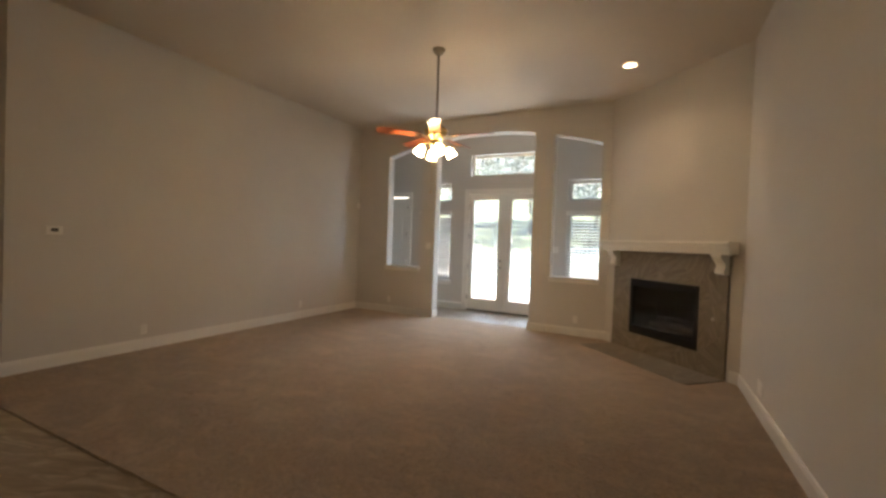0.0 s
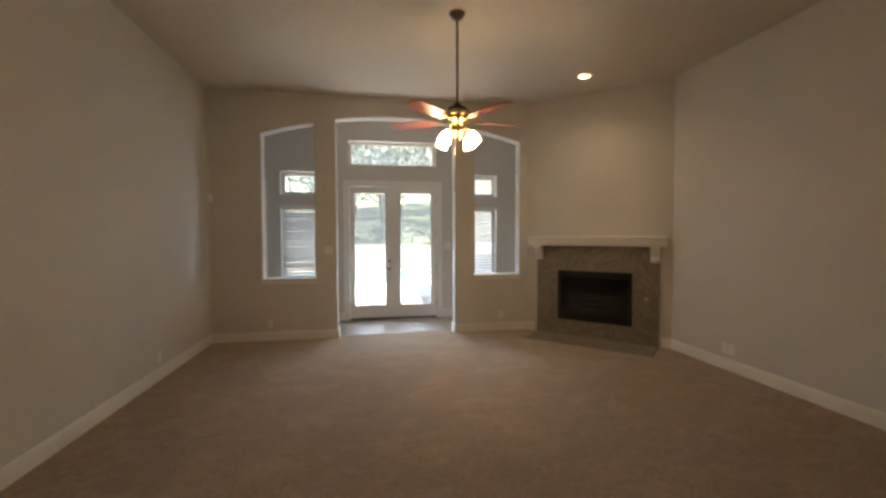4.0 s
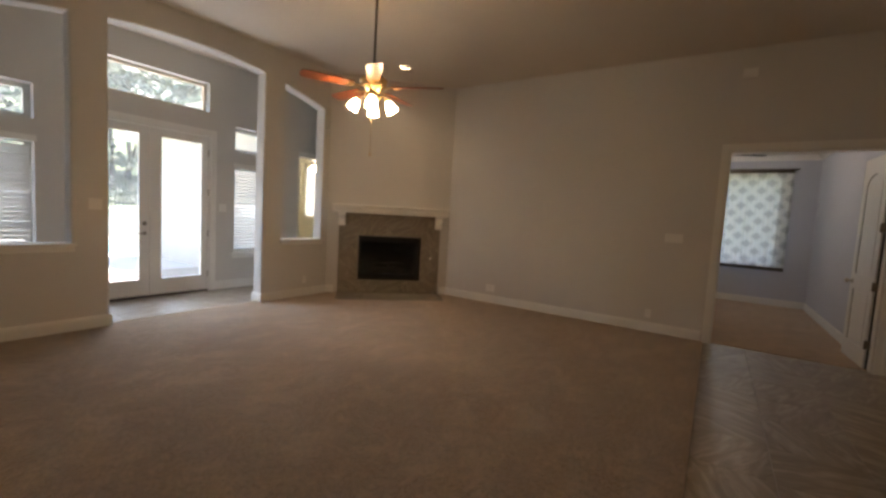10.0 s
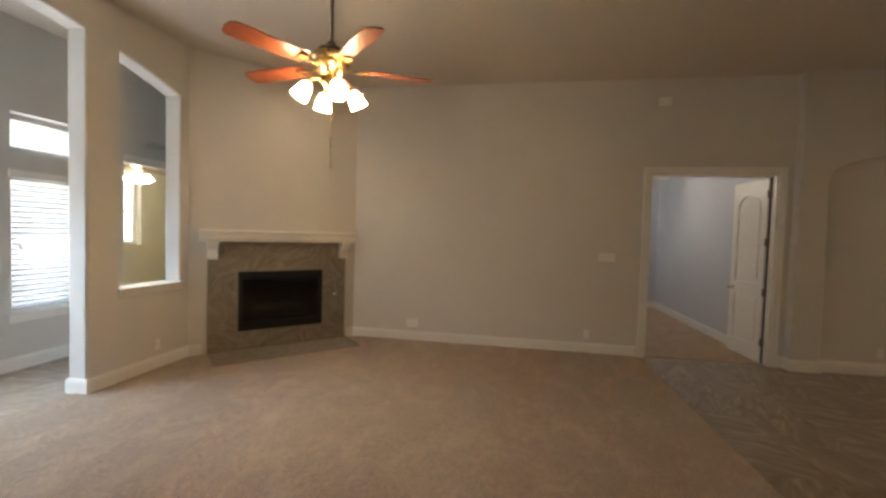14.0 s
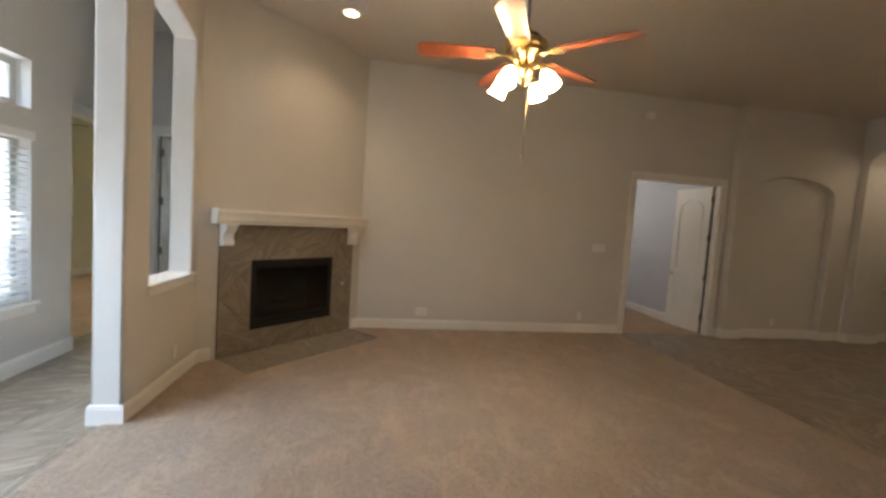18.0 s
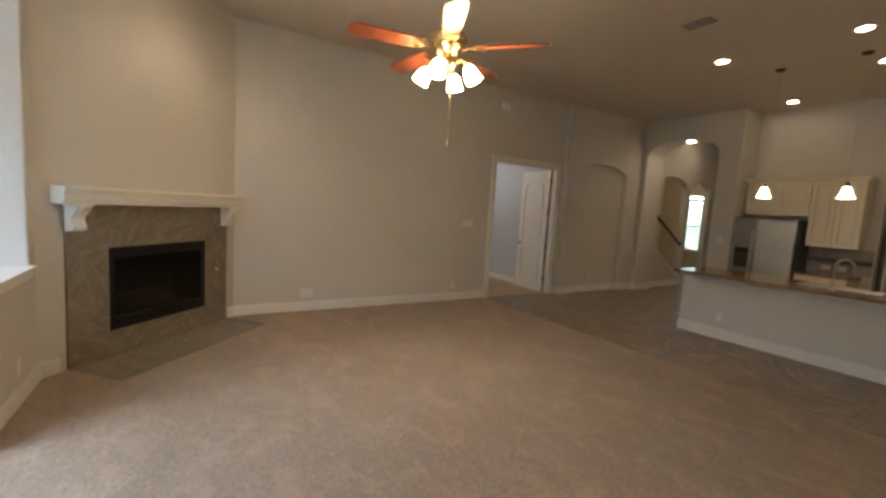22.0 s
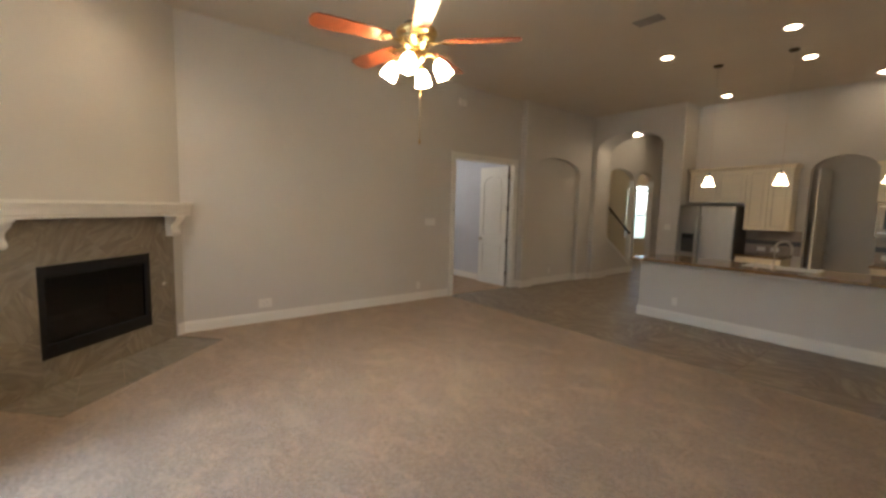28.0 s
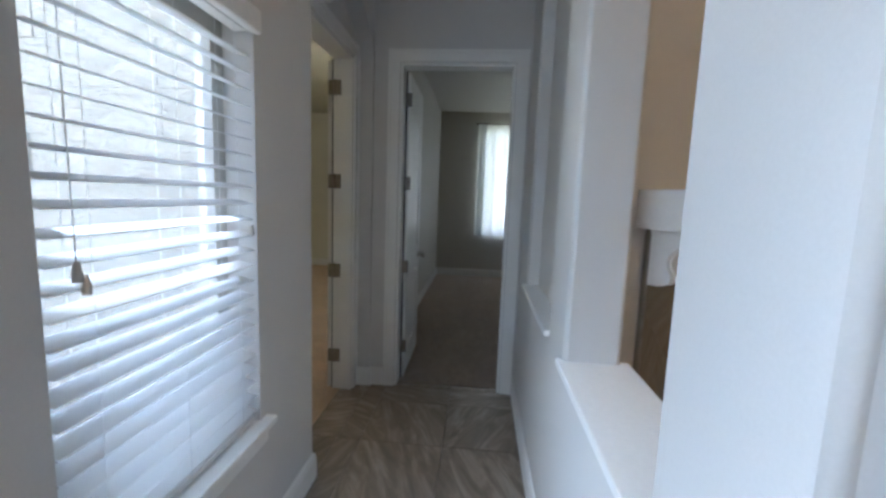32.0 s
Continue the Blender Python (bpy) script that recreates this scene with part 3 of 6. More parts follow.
# pantry, foyer and stair well
wall("wall_pantry", rect(-4.2, -0.1, -2.0, H), [], -4.75, -4.6, along_x, PAINT, PLAIN)
wall("wall_pantry_west", rect(-4.6, -0.1, -3.6, H), [], -4.2, -4.05, along_y, PAINT, PLAIN)
wall("wall_pantry_east", rect(-4.6, -0.1, -3.6, H), [], -2.3, -2.15, along_y, PAINT, PLAIN)
stair_hole = [(-4.82, 0.245), (-3.55, 0.98), (-3.55, 2.36)] + [(-4.185 + 0.635 * math.cos(math.pi * i / 14), 2.36 + 0.26 * math.sin(math.pi * i / 14)) for i in range(1, 14)] + [(-4.82, 2.36)]
foyer_arch = [(-5.86, -0.1), (-5.86, 2.36)] + [(-5.405 - 0.455 * math.cos(math.pi * i / 14), 2.36 + 0.25 * math.sin(math.pi * i / 14)) for i in range(1, 14)] + [(-4.95, 2.36), (-4.95, -0.1)]
wall("wall_stair", [(-6.65, -0.1)] + foyer_arch + [(-3.45, -0.1), (-3.45, H), (-6.65, H)], [stair_hole], 1.2, 1.34, along_y, PAINT, "grey wall with an arched opening above the stair and a narrow arch")
wall("wall_foyer", rect(-0.62, -0.1, 1.34, H), [], -6.80, -6.65, along_x, PAINT, PLAIN)
wall("wall_foyer_west", rect(-8.4, -0.1, -3.6, H), [], -0.77, -0.62, along_y, PAINT, PLAIN)
wall("wall_foyer_east", rect(-8.4, -0.1, -0.6, H), [], 3.8, 3.95, along_y, STAIRWELL, "warm cream stair well wall")
wall("wall_foyer_south", rect(-0.62, -0.1, 3.8, H), [arch(2.49, 3.2, 0.66, 2.31, 0.15)], -8.35, -8.2, along_x, STAIRWELL, "cream foyer wall with a tall arched window")
wall("wall_bedroom_south", rect(1.46, -0.1, 5.85, H), [], -0.60, -0.43, along_x, BLUE, "blue-grey painted bedroom wall")
wall("wall_bedroom_east", rect(-0.43, -0.1, 4.4, H), [rect(0.15, 0.85, 1.55, 2.6)], 5.7, 5.85, along_y, BLUE, "blue-grey bedroom wall with a curtained window")
wall("wall_bedroom_north", rect(1.46, -0.1, 5.85, H), [], 4.25, 4.4, along_x, BLUE, "blue-grey painted bedroom wall")
wall("wall_bedroom_west", [(-0.43, 0), (-0.41, 0), (-0.41, 2.43), (1.085, 2.43), (1.085, 0), (4.25, 0), (4.25, 3.0), (-0.43, 3.0)], [], 1.46, 1.475, along_y, BLUE, "blue-grey painted bedroom wall")
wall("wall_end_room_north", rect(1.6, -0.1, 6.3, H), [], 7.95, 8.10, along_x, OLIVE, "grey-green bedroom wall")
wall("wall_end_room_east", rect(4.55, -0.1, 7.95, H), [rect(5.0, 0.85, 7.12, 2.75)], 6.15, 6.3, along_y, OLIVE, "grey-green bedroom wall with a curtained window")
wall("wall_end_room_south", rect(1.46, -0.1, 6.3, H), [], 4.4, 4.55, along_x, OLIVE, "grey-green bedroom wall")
wall("wall_yellow_north", rect(0.05, -0.1, 6.65, H), [rect(2.60, 1.14, 3.18, 2.56)], 10.7, 10.9, along_x, YELLOW, "pale yellow wall with a window")
wall("wall_yellow_east", rect(8.10, -0.1, 10.7, H), [], 6.5, 6.65, along_y, YELLOW, "pale yellow painted wall")
wall("wall_yellow_west", rect(8.20, -0.1, 10.7, H), [], 0.16, 0.30, along_y, YELLOW, "pale yellow painted wall")
wall("wall_yellow_south", [(0.30, -0.1), (0.33, -0.1), (0.33, 2.43), (1.25, 2.43), (1.25, -0.1), (6.5, -0.1), (6.5, H), (0.30, H)], [], 8.20, 8.215, along_x, YELLOW, "pale yellow painted wall")

# pantry, far-west kitchen and foyer lights are unseen, added to brighten those rooms
CANS = ((0.12, 5.33), (-1.50, -0.27), (-2.835, -0.315), (-2.745, -1.585), (-1.363, -2.92), (-3.30, -3.05), (-3.1, -4.1), (-4.845, -0.44), (-6.4, -0.5), (-6.4, -2.2), (0.6, -4.6), (1.85, -4.0), (2.3, -5.6), (2.6, -7.4))


def ring(x, y, r, n=24):
    return [(x + r * math.cos(2 * math.pi * i / n), y + r * math.sin(2 * math.pi * i / n)) for i in range(n)]


single("ceiling", slab([(-8.65, -8.4), (6.65, -8.4), (6.65, 10.9), (0.05, 10.9), (0.05, NY + 0.2), (-8.65, NY + 0.2)], [ring(x, y, 0.082) for x, y in CANS], H, H + 0.10, flat), CEIL, "off-white textured plaster ceiling", "ceiling", kind="structure")
single("ceiling_bedroom", slab(rect(1.46, -0.43, 5.7, 4.25), [], 3.0, 3.1, flat), TRIM, "white bedroom ceiling", "ceiling", kind="structure")
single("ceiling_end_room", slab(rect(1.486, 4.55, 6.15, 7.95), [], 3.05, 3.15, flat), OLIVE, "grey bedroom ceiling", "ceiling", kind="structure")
single("ceiling_yellow_room", slab(rect(0.3, 8.235, 6.5, 10.7), [], 3.05, 3.15, flat), YELLOW, "cream ceiling", "ceiling", kind="structure")
single("eave", slab(rect(-6.5, NY + 0.2, 0.05, 8.60), [], 3.48, 3.62, flat), STUCCO, "tan stucco eave over the patio doors", "eave", kind="structure")
# unseen slab, added so that no sun patch falls into the end room
single("sun_shield_east", slab(rect(6.3, 4.2, 7.1, 8.1), [], 3.3, 3.44, flat), STUCCO, "unseen overhang added to keep sun out of the bedroom window", "eave", kind="structure")

# floors
floor = thing("floor", "large grey-brown stone-look floor tiles with thin joints", "floor", kind="structure")
part("bed", slab(rect(-8.5, -8.2, 6.5, 10.7), [], -0.16, -0.02, flat), GROUT, floor, "grey grout bed")
carpet_edge = [(WX, 1.15), (EX, 1.15), (EX, 5.13), (-0.18, AY), (-1.358, AY), (-1.358, 6.755), (-3.18, 6.755), (-3.18, AY), (WX, AY)]
single("carpet", slab(carpet_edge, [], -0.018, 0.012, flat), CARPET, "beige cut-pile wall-to-wall carpet with brushed marks", "carpet", kind="structure")
single("carpet_bedroom", slab(rect(EX + 0.06, -0.43, 5.7, 4.25), [], -0.018, 0.008, flat), TAN, "tan bedroom carpet", "carpet", kind="structure")
single("carpet_end_room", slab(rect(1.43, 4.55, 6.15, 7.95), [], -0.018, 0.008, flat), END_CARPET, "tan bedroom carpet", "carpet", kind="structure")
single("floor_yellow_room", slab(rect(0.3, 8.16, 6.5, 10.7), [], -0.018, 0.004, flat), TAN, "tan floor of the yellow room", "floor", kind="structure")

# baseboards: a tall board with a moulded cap
BASE = [(0, 0), (0.017, 0), (0.017, 0.112), (0.013, 0.122), (0.013, 0.132), (0.006, 0.142), (0, 0.142)]


def baseboard(path):
    return single("baseboard", sweep(BASE, [(x, y, 0.0) for x, y in path]), TRIM, "white painted baseboard with a moulded cap", "baseboard", kind="structure")


CL, CR = (-0.16, AY), (EX, 5.15)
baseboard([(-3.18, BY), (-3.18, AY), (WX, AY), (WX, 1.42), (WX - 0.15, 1.42)])
baseboard([(-0.06, 6.54), (-0.16, AY), (-1.358, AY), (-1.358, BY), (1.366, BY)])
baseboard([(EX, 1.19), (EX, 5.15), (1.25, 5.23)])
baseboard([(1.2, -2.832), (1.2, -2.42), (1.30, -2.42), (1.30, -0.90), (1.2, -0.90), (1.2, -0.58), (EX, -0.58), (EX, -0.51)])
baseboard([(1.2, -4.94), (1.2, -3.45), (1.08, -3.45), (1.08, -2.85), (1.2, -2.85)])
baseboard([(-0.74, -3.45), (-0.74, -2.85), (-0.36, -2.85), (-0.36, -3.45)])
baseboard([(0.23, 8.08), (0.23, NY), (-1.345, NY)])
baseboard([(-3.155, NY), (-4.46, NY)])
baseboard([(1.366, 7.86), (1.366, NY), (1.34, NY), (1.34, 8.06)])
baseboard([(5.7, 4.25), (5.7, -0.43), (2.3, -0.43)][::-1])
baseboard([(6.15, 4.55), (6.15, 7.95), (1.55, 7.95)])
baseboard([(6.5, 8.215), (6.5, 10.7), (0.3, 10.7)])
single("baseboard", sweep(BASE, [(-4.745, -0.72, 0), (-4.745, -0.57, 0), (-1.2, -0.57, 0), (-1.2, -0.72, 0)]), TRIM, "white painted baseboard round the island", "baseboard", kind="structure")
crown = [(0, 0), (0.02, 0), (0.03, 0.03), (0.07, 0.07), (0.08, 0.09), (0, 0.09)]
single("trim", sweep(crown, [(1.475, -0.43, 2.91), (5.7, -0.43, 2.91), (5.7, 4.25, 2.91)]), TRIM, "white crown moulding in the bedroom", "crown moulding", kind="structure")


# ---- doors and windows ----
def leaf_outline(w, h, panel):
    lower = rect(0.115, 0.22, w - 0.115, 0.84)
    c, hw, s = w / 2, w / 2 - 0.115, h - 0.36
    upper = [(0.115, 1.03), (w - 0.115, 1.03)] + [(c + hw * math.cos(math.pi * i / 14), s + 0.17 * math.sin(math.pi * i / 14)) for i in range(15)]
    return [lower, upper]


def panel_leaf(parent, w, h, at, turn, label, knob_side=1, hinges=True, knob=NICKEL):
    """A moulded two-panel door with an arched upper panel, hinged at its origin."""
    leaf = new("leaf")
    leaf.parent = parent
    leaf.matrix_local = pose(*at, 0, 0, turn)
    tagged(leaf, label)
    holes = leaf_outline(w, h, 0)
    part("frame", slab(rect(0.003, 0.012, w, h), holes, -0.018, 0.018, along_x), TRIM, leaf)
    for hole in holes:
        cx, cz = sum(p[0] for p in hole) / len(hole), sum(p[1] for p in hole) / len(hole)
        inner = [(cx + (u - cx) * 0.86, cz + (v - cz) * 0.93) for u, v in hole]
        body = slab(hole, [], -0.003, 0.003, along_x)
        field = slab(inner, [], -0.013, 0.013, along_x)
        me = bpy.data.meshes.new("field")
        field.to_mesh(me)
        field.free()
        body.from_mesh(me)
        part("panel", body, TRIM, leaf)
    for s in (-1, 1):
        ball = lathe([(0.0, 0.0), (0.030, 0.0), (0.030, 0.006), (0.011, 0.010), (0.011, 0.035), (0.024, 0.045), (0.029, 0.058), (0.024, 0.070), (0.0, 0.075)], 16,
                     Matrix.Translation((w - 0.07, 0.018 * s, 0.93)) @ Matrix.Rotation(radians(-90 * s), 4, "X"))
        part("knob", ball, knob, leaf, "satin nickel knob")
    return leaf


def hinge_set(parent, x, y, zs, m=None, thin=False):
    for z in zs:
        bm = bbox(x - 0.006, y - 0.045, z - 0.05, x + 0.006, y + 0.045, z + 0.05, 0.004)
        k = lathe([(0.0, -0.052), (0.008, -0.052), (0.008, 0.052), (0.0, 0.052)], 10, Matrix.Translation((x - 0.004, y + 0.0, z)))
        me = bpy.data.meshes.new("knuckle")
        k.to_mesh(me)
        k.free()
        bm.from_mesh(me)
        part("hinge", bm, PEWTER, parent, "aged pewter hinge")


def casing(parent, u0, u1, top, face, out, axes, width=0.088, both=None):
    """Moulded casing round an opening on one face of a wall."""
    for name, pts in (("casing", rect(u0 - width, 0, u0 - 0.006, top + 0.006)), ("casing", rect(u1 + 0.006, 0, u1 + width, top + 0.006)), ("head_casing", rect(u0 - width, top + 0.006, u1 + width, top + width))):
        a, b = sorted((face, face + out * 0.018))
        bm = slab(pts, [], a, b, axes)
        us, vs = [p[0] for p in pts], [p[1] for p in pts]
        if name == "casing":
            near = u0 if max(us) <= u0 else u1
            edge = (min(us), min(us) + 0.022) if near == u0 else (max(us) - 0.022, max(us))
            strip = rect(edge[0], 0, edge[1], max(vs))
        else:
            strip = rect(min(us), max(vs) - 0.022, max(us), max(vs))
        a, b = sorted((face + out * 0.018, face + out * 0.026))
        extra = slab(strip, [], a, b, axes)
        me = bpy.data.meshes.new("band")
        extra.to_mesh(me)
        extra.free()
        bm.from_mesh(me)
        part(name, bm, TRIM, parent)


def jambs(parent, u0, u1, top, w0, w1, axes, t=0.018):
    part("jamb", slab(rect(u0, 0, u0 + t, top), [], w0, w1, axes), TRIM, parent)
    part("jamb", slab(rect(u1 - t, 0, u1, top), [], w0, w1, axes), TRIM, parent)
    part("head_jamb", slab(rect(u0 + t, top - t, u1 - t, top), [], w0, w1, axes), TRIM, parent)


# double doorway to the bedroom, one leaf swung in
d = thing("door_1", "wide cased doorway with a white two-panel door swung open", "door", kind="structure")
casing(d, -0.41, 1.085, 2.43, EX, -1, along_y)
casing(d, -0.41, 1.085, 2.43, 1.475, 1, along_y)
jambs(d, -0.41, 1.085, 2.43, EX - 0.004, 1.479, along_y)
panel_leaf(d, 0.74, 2.40, (1.44, -0.375, 0), 3.0, "white moulded two-panel door with an arched upper panel")
hinge_set(d, 1.425, -0.385, (0.28, 0.93, 1.58, 2.2))
# black strip stands in for shade in the hinge gap, also at doors 2, 3
part("gap_shade", bbox(1.428, -0.391, 0.01, 1.437, -0.375, 2.41), BLACKPL, d, "dark strip put in as shade of the gap between door and jamb")
# end of the hall
d = thing("door_2", "white cased doorway with a two-panel door swung open", "door", kind="structure")
casing(d, 6.945, 7.765, 2.43, 1.366, -1, along_y)
jambs(d, 6.945, 7.765, 2.43, 1.364, 1.488, along_y)
panel_leaf(d, 0.775, 2.40, (1.50, 7.735, 0), 1.0, "white moulded two-panel door with an arched upper panel")
hinge_set(d, 1.482, 7.742, (0.28, 0.93, 1.58, 2.2))
part("gap_shade", bbox(1.489, 7.735, 0.01, 1.494, 7.752, 2.41), BLACKPL, d, "dark strip put in as shade of the gap between door and jamb")
# the door in the arched recess
d = thing("door_3", "white cased doorway in an arched recess, its door swung away", "door", kind="structure")
casing(d, 0.33, 1.25, 2.43, 8.08, -1, along_x)
jambs(d, 0.33, 1.25, 2.43, 8.078, 8.217, along_x)
panel_leaf(d, 0.875, 2.40, (1.243, 8.242, 0), 4.0, "white moulded two-panel door folded back against the wall")
hinge_set(d, 1.228, 8.205, (0.27, 0.92, 1.57, 2.22))
part("gap_shade", bbox(1.226, 8.218, 0.01, 1.243, 8.223, 2.41), BLACKPL, d, "dark strip put in as shade of the gap between door and jamb")
# closed door at the west end of the hall
d = thing("door_4", "white cased door, shut, with exposed hinges", "door", kind="structure")
casing(d, -5.36, -4.56, 2.44, NY, -1, along_x)
jambs(d, -5.36, -4.56, 2.44, NY - 0.002, NY + 0.2, along_x)
panel_leaf(d, 0.762, 2.40, (-4.579, NY + 0.03, 0), 180.0, "white moulded two-panel door")
hinge_set(d, -4.578, NY + 0.01, (0.28, 0.93, 1.58, 2.2))

# glazed double doors to the patio
d = thing("door_5", "white glazed double doors to the patio, shut", "door", kind="structure")
casing(d, -3.07, -1.43, 2.475, NY, -1, along_x)
jambs(d, -3.07, -1.43, 2.475, NY - 0.002, NY + 0.2, along_x)
part("threshold", bbox(-3.05, NY - 0.01, -0.02, -1.45, NY + 0.2, 0.022, 0.006), BRONZE, d, "dark metal threshold")
for x0, x1, g0, g1 in ((-3.048, -2.252, -2.955, -2.405), (-2.246, -1.452, -2.120, -1.553)):
    leaf = new("leaf")
    leaf.parent = d
    tagged(leaf, "white door leaf with one tall glass light")
    part("frame", slab(rect(x0, 0.026, x1, 2.452), [rect(g0, 0.262, g1, 2.335)], NY + 0.02, NY + 0.062, along_x), TRIM, leaf)
    part("glazing_bead", slab(rect(g0 - 0.028, 0.234, g1 + 0.028, 2.363), [rect(g0, 0.262, g1, 2.335)], NY + 0.012, NY + 0.02, along_x), TRIM, leaf)
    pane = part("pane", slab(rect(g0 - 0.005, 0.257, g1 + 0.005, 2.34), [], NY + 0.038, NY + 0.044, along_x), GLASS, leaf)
    pane.visible_shadow = False
part("astragal", bbox(-2.275, NY + 0.006, 0.03, -2.225, NY + 0.02, 2.45, 0.003), TRIM, d)
for z, r in ((1.075, 0.028), (0.935, 0.026)):
    rose = lathe([(0.0, 0.0), (r, 0.0), (r, 0.008), (0.014, 0.014), (0.014, 0.028), (0.0, 0.03)], 18, Matrix.Translation((-2.335, NY + 0.02, z)) @ Matrix.Rotation(radians(90), 4, "X"))
    part("deadbolt" if z > 1 else "handle_rose", rose, PEWTER, d, "aged pewter hardware")
part("lever", tube([(-2.335, NY - 0.005, 0.935), (-2.335, NY - 0.03, 0.935), (-2.36, NY - 0.036, 0.936), (-2.44, NY - 0.034, 0.93)], 0.011), PEWTER, d, "aged pewter lever handle")
for x in (-3.052, -1.448):
    for z in (0.28, 0.93, 1.58, 2.2):
        part("hinge", bbox(x - 0.007, NY + 0.0, z - 0.05, x + 0.007, NY + 0.02, z + 0.05, 0.003), PEWTER, d, "aged pewter hinge")


def window(name, x0, x1, z0, z1, label, tan=False, meeting=True, wall_y=NY):
    """A vinyl window set deep in the wall, with drywall reveals."""
    w = thing(name, label, "window", kind="structure")
    y0, y1 = wall_y + 0.115, wall_y + 0.175
    rim = 0.04 if meeting or tan else 0.065
    mat_ = STUCCO if tan else TAUPE if wall_y == NY else TRIM
    part("window_frame", slab(rect(x0, z0, x1, z1), [rect(x0 + rim, z0 + rim, x1 - rim, z1 - rim)], y0, y1, along_x), mat_, w)
    if meeting:
        zm = (z0 + z1) / 2
        part("sash", slab(rect(x0 + 0.04, z0 + 0.04, x1 - 0.04, zm + 0.02), [rect(x0 + 0.075, z0 + 0.075, x1 - 0.075, zm - 0.015)], y0 + 0.008, y0 + 0.032, along_x), mat_, w)
        part("sash", slab(rect(x0 + 0.04, zm - 0.02, x1 - 0.04, z1 - 0.04), [rect(x0 + 0.07, zm + 0.015, x1 - 0.07, z1 - 0.07)], y0 + 0.034, y0 + 0.056, along_x), mat_, w)
        spans = ((z0 + 0.07, zm - 0.01, y0 + 0.018), (zm + 0.01, z1 - 0.065, y0 + 0.043))
    else:
        spans = ((z0 + rim - 0.004, z1 - rim + 0.004, y0 + 0.03),)
    for a, b, y in spans:
        e = 0.07 if meeting else rim - 0.004
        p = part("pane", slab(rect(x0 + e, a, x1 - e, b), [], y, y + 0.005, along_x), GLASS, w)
        p.visible_shadow = False
    return w


window("window_1", -4.24, -3.48, 0.60, 2.07, "white fixed window behind a blind", meeting=False)
window("window_2", -1.025, -0.265, 0.60, 2.07, "white fixed window behind a blind", meeting=False)
window("window_3", -4.24, -3.48, 2.29, 2.70, "small fixed window high in the wall", meeting=False)
window("window_4", -1.025, -0.265, 2.29, 2.70, "small fixed window high in the wall", meeting=False)
window("window_5", -3.05, -1.45, 2.84, 3.28, "long transom window with a tan frame", tan=True, meeting=False)
window("window_6", 2.60, 3.18, 1.14, 2.56, "white double-hung window in the yellow room", wall_y=10.7)
foyer_window = window("window_7", 2.49, 3.2, 0.66, 2.31, "white double-hung foyer window with an arched head", wall_y=-8.51)
part("lunette_frame", slab(arch(2.49, 3.2, 2.311, 2.315, 0.145), [arch(2.53, 3.16, 2.335, 2.34, 0.09)], -8.395, -8.335, along_x), TRIM, foyer_window)
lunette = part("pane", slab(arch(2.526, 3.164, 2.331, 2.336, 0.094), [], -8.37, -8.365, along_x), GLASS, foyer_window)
lunette.visible_shadow = False

for x0, x1 in ((-4.24, -3.48), (-1.025, -0.265)):
    sill = single("window_sill", bbox(x0 - 0.05, NY - 0.045, 0.574, x1 + 0.05, NY + 0.115, 0.602, 0.006), TRIM, "white window sill with a rounded nose", "window sill", kind="structure")
    single("window_apron", bbox(x0 - 0.03, NY - 0.016, 0.505, x1 + 0.03, NY - 0.001, 0.572, 0.004), TRIM, "white apron board under the sill", "window apron", kind="structure")
for x0, x1 in ((-4.237, -3.497), (-1.028, -0.288)):
    single("opening_sill", bbox(x0 - 0.035, AY - 0.035, 0.905, x1 + 0.035, BY + 0.02, 0.93, 0.006), TRIM, "white sill board of the bowed opening", "sill", kind="structure")
    single("opening_apron", bbox(x0 - 0.02, AY - 0.016, 0.845, x1 + 0.02, AY - 0.001, 0.903, 0.004), TRIM, "white apron board below the sill", "apron", kind="structure")
single("niche_sill", bbox(-0.01, 6.75, 0.925, 0.95, BY + 0.025, 0.952, 0.006), TRIM, "white sill of the hall niche", "sill", kind="structure")

# ---- living room: fireplace ----
def join(bm, other):
    me = bpy.data.meshes.new("piece")
    other.to_mesh(me)
    other.free()
    bm.from_mesh(me)
    bpy.data.meshes.remove(me)
    return bm


fire = thing("fireplace", "corner fireplace with grey stone-look tile surround and black firebox", "fireplace")
FW, FZ0, FZ1 = 0.5375, 0.255, 1.012
part("face_frame", slab(rect(-FW, FZ0, FW, FZ1), [rect(-FW + 0.05, FZ0 + 0.11, FW - 0.05, FZ1 - 0.10)], 0.0, 0.034, on45), FIREBLACK, fire, "black metal face frame")
for z0, z1 in ((FZ0 + 0.02, FZ0 + 0.09), (FZ1 - 0.085, FZ1 - 0.02)):
    lou = bmesh.new()
    for k in range(3):
        zz = z0 + (z1 - z0) * (k + 0.5) / 3
        join(lou, slab(rect(-FW + 0.03, zz - 0.007, FW - 0.03, zz + 0.007), [], 0.034, 0.04, on45))
    part("louvre", lou, FIREBLACK, fire, "black louvred grille")
shell = bmesh.new()
for r, w0, w1 in ((rect(-0.50, 0.3, 0.50, 0.98), -0.42, -0.40), (rect(-0.50, 0.3, -0.48, 0.98), -0.40, 0.0), (rect(0.48, 0.3, 0.50, 0.98), -0.40, 0.0), (rect(-0.48, 0.3, 0.48, 0.33), -0.40, 0.0), (rect(-0.48, 0.96, 0.48, 0.98), -0.40, 0.0)):
    join(shell, slab(r, [], w0, w1, on45))
part("firebox", shell, SOOT, fire, "sooty firebox lining")
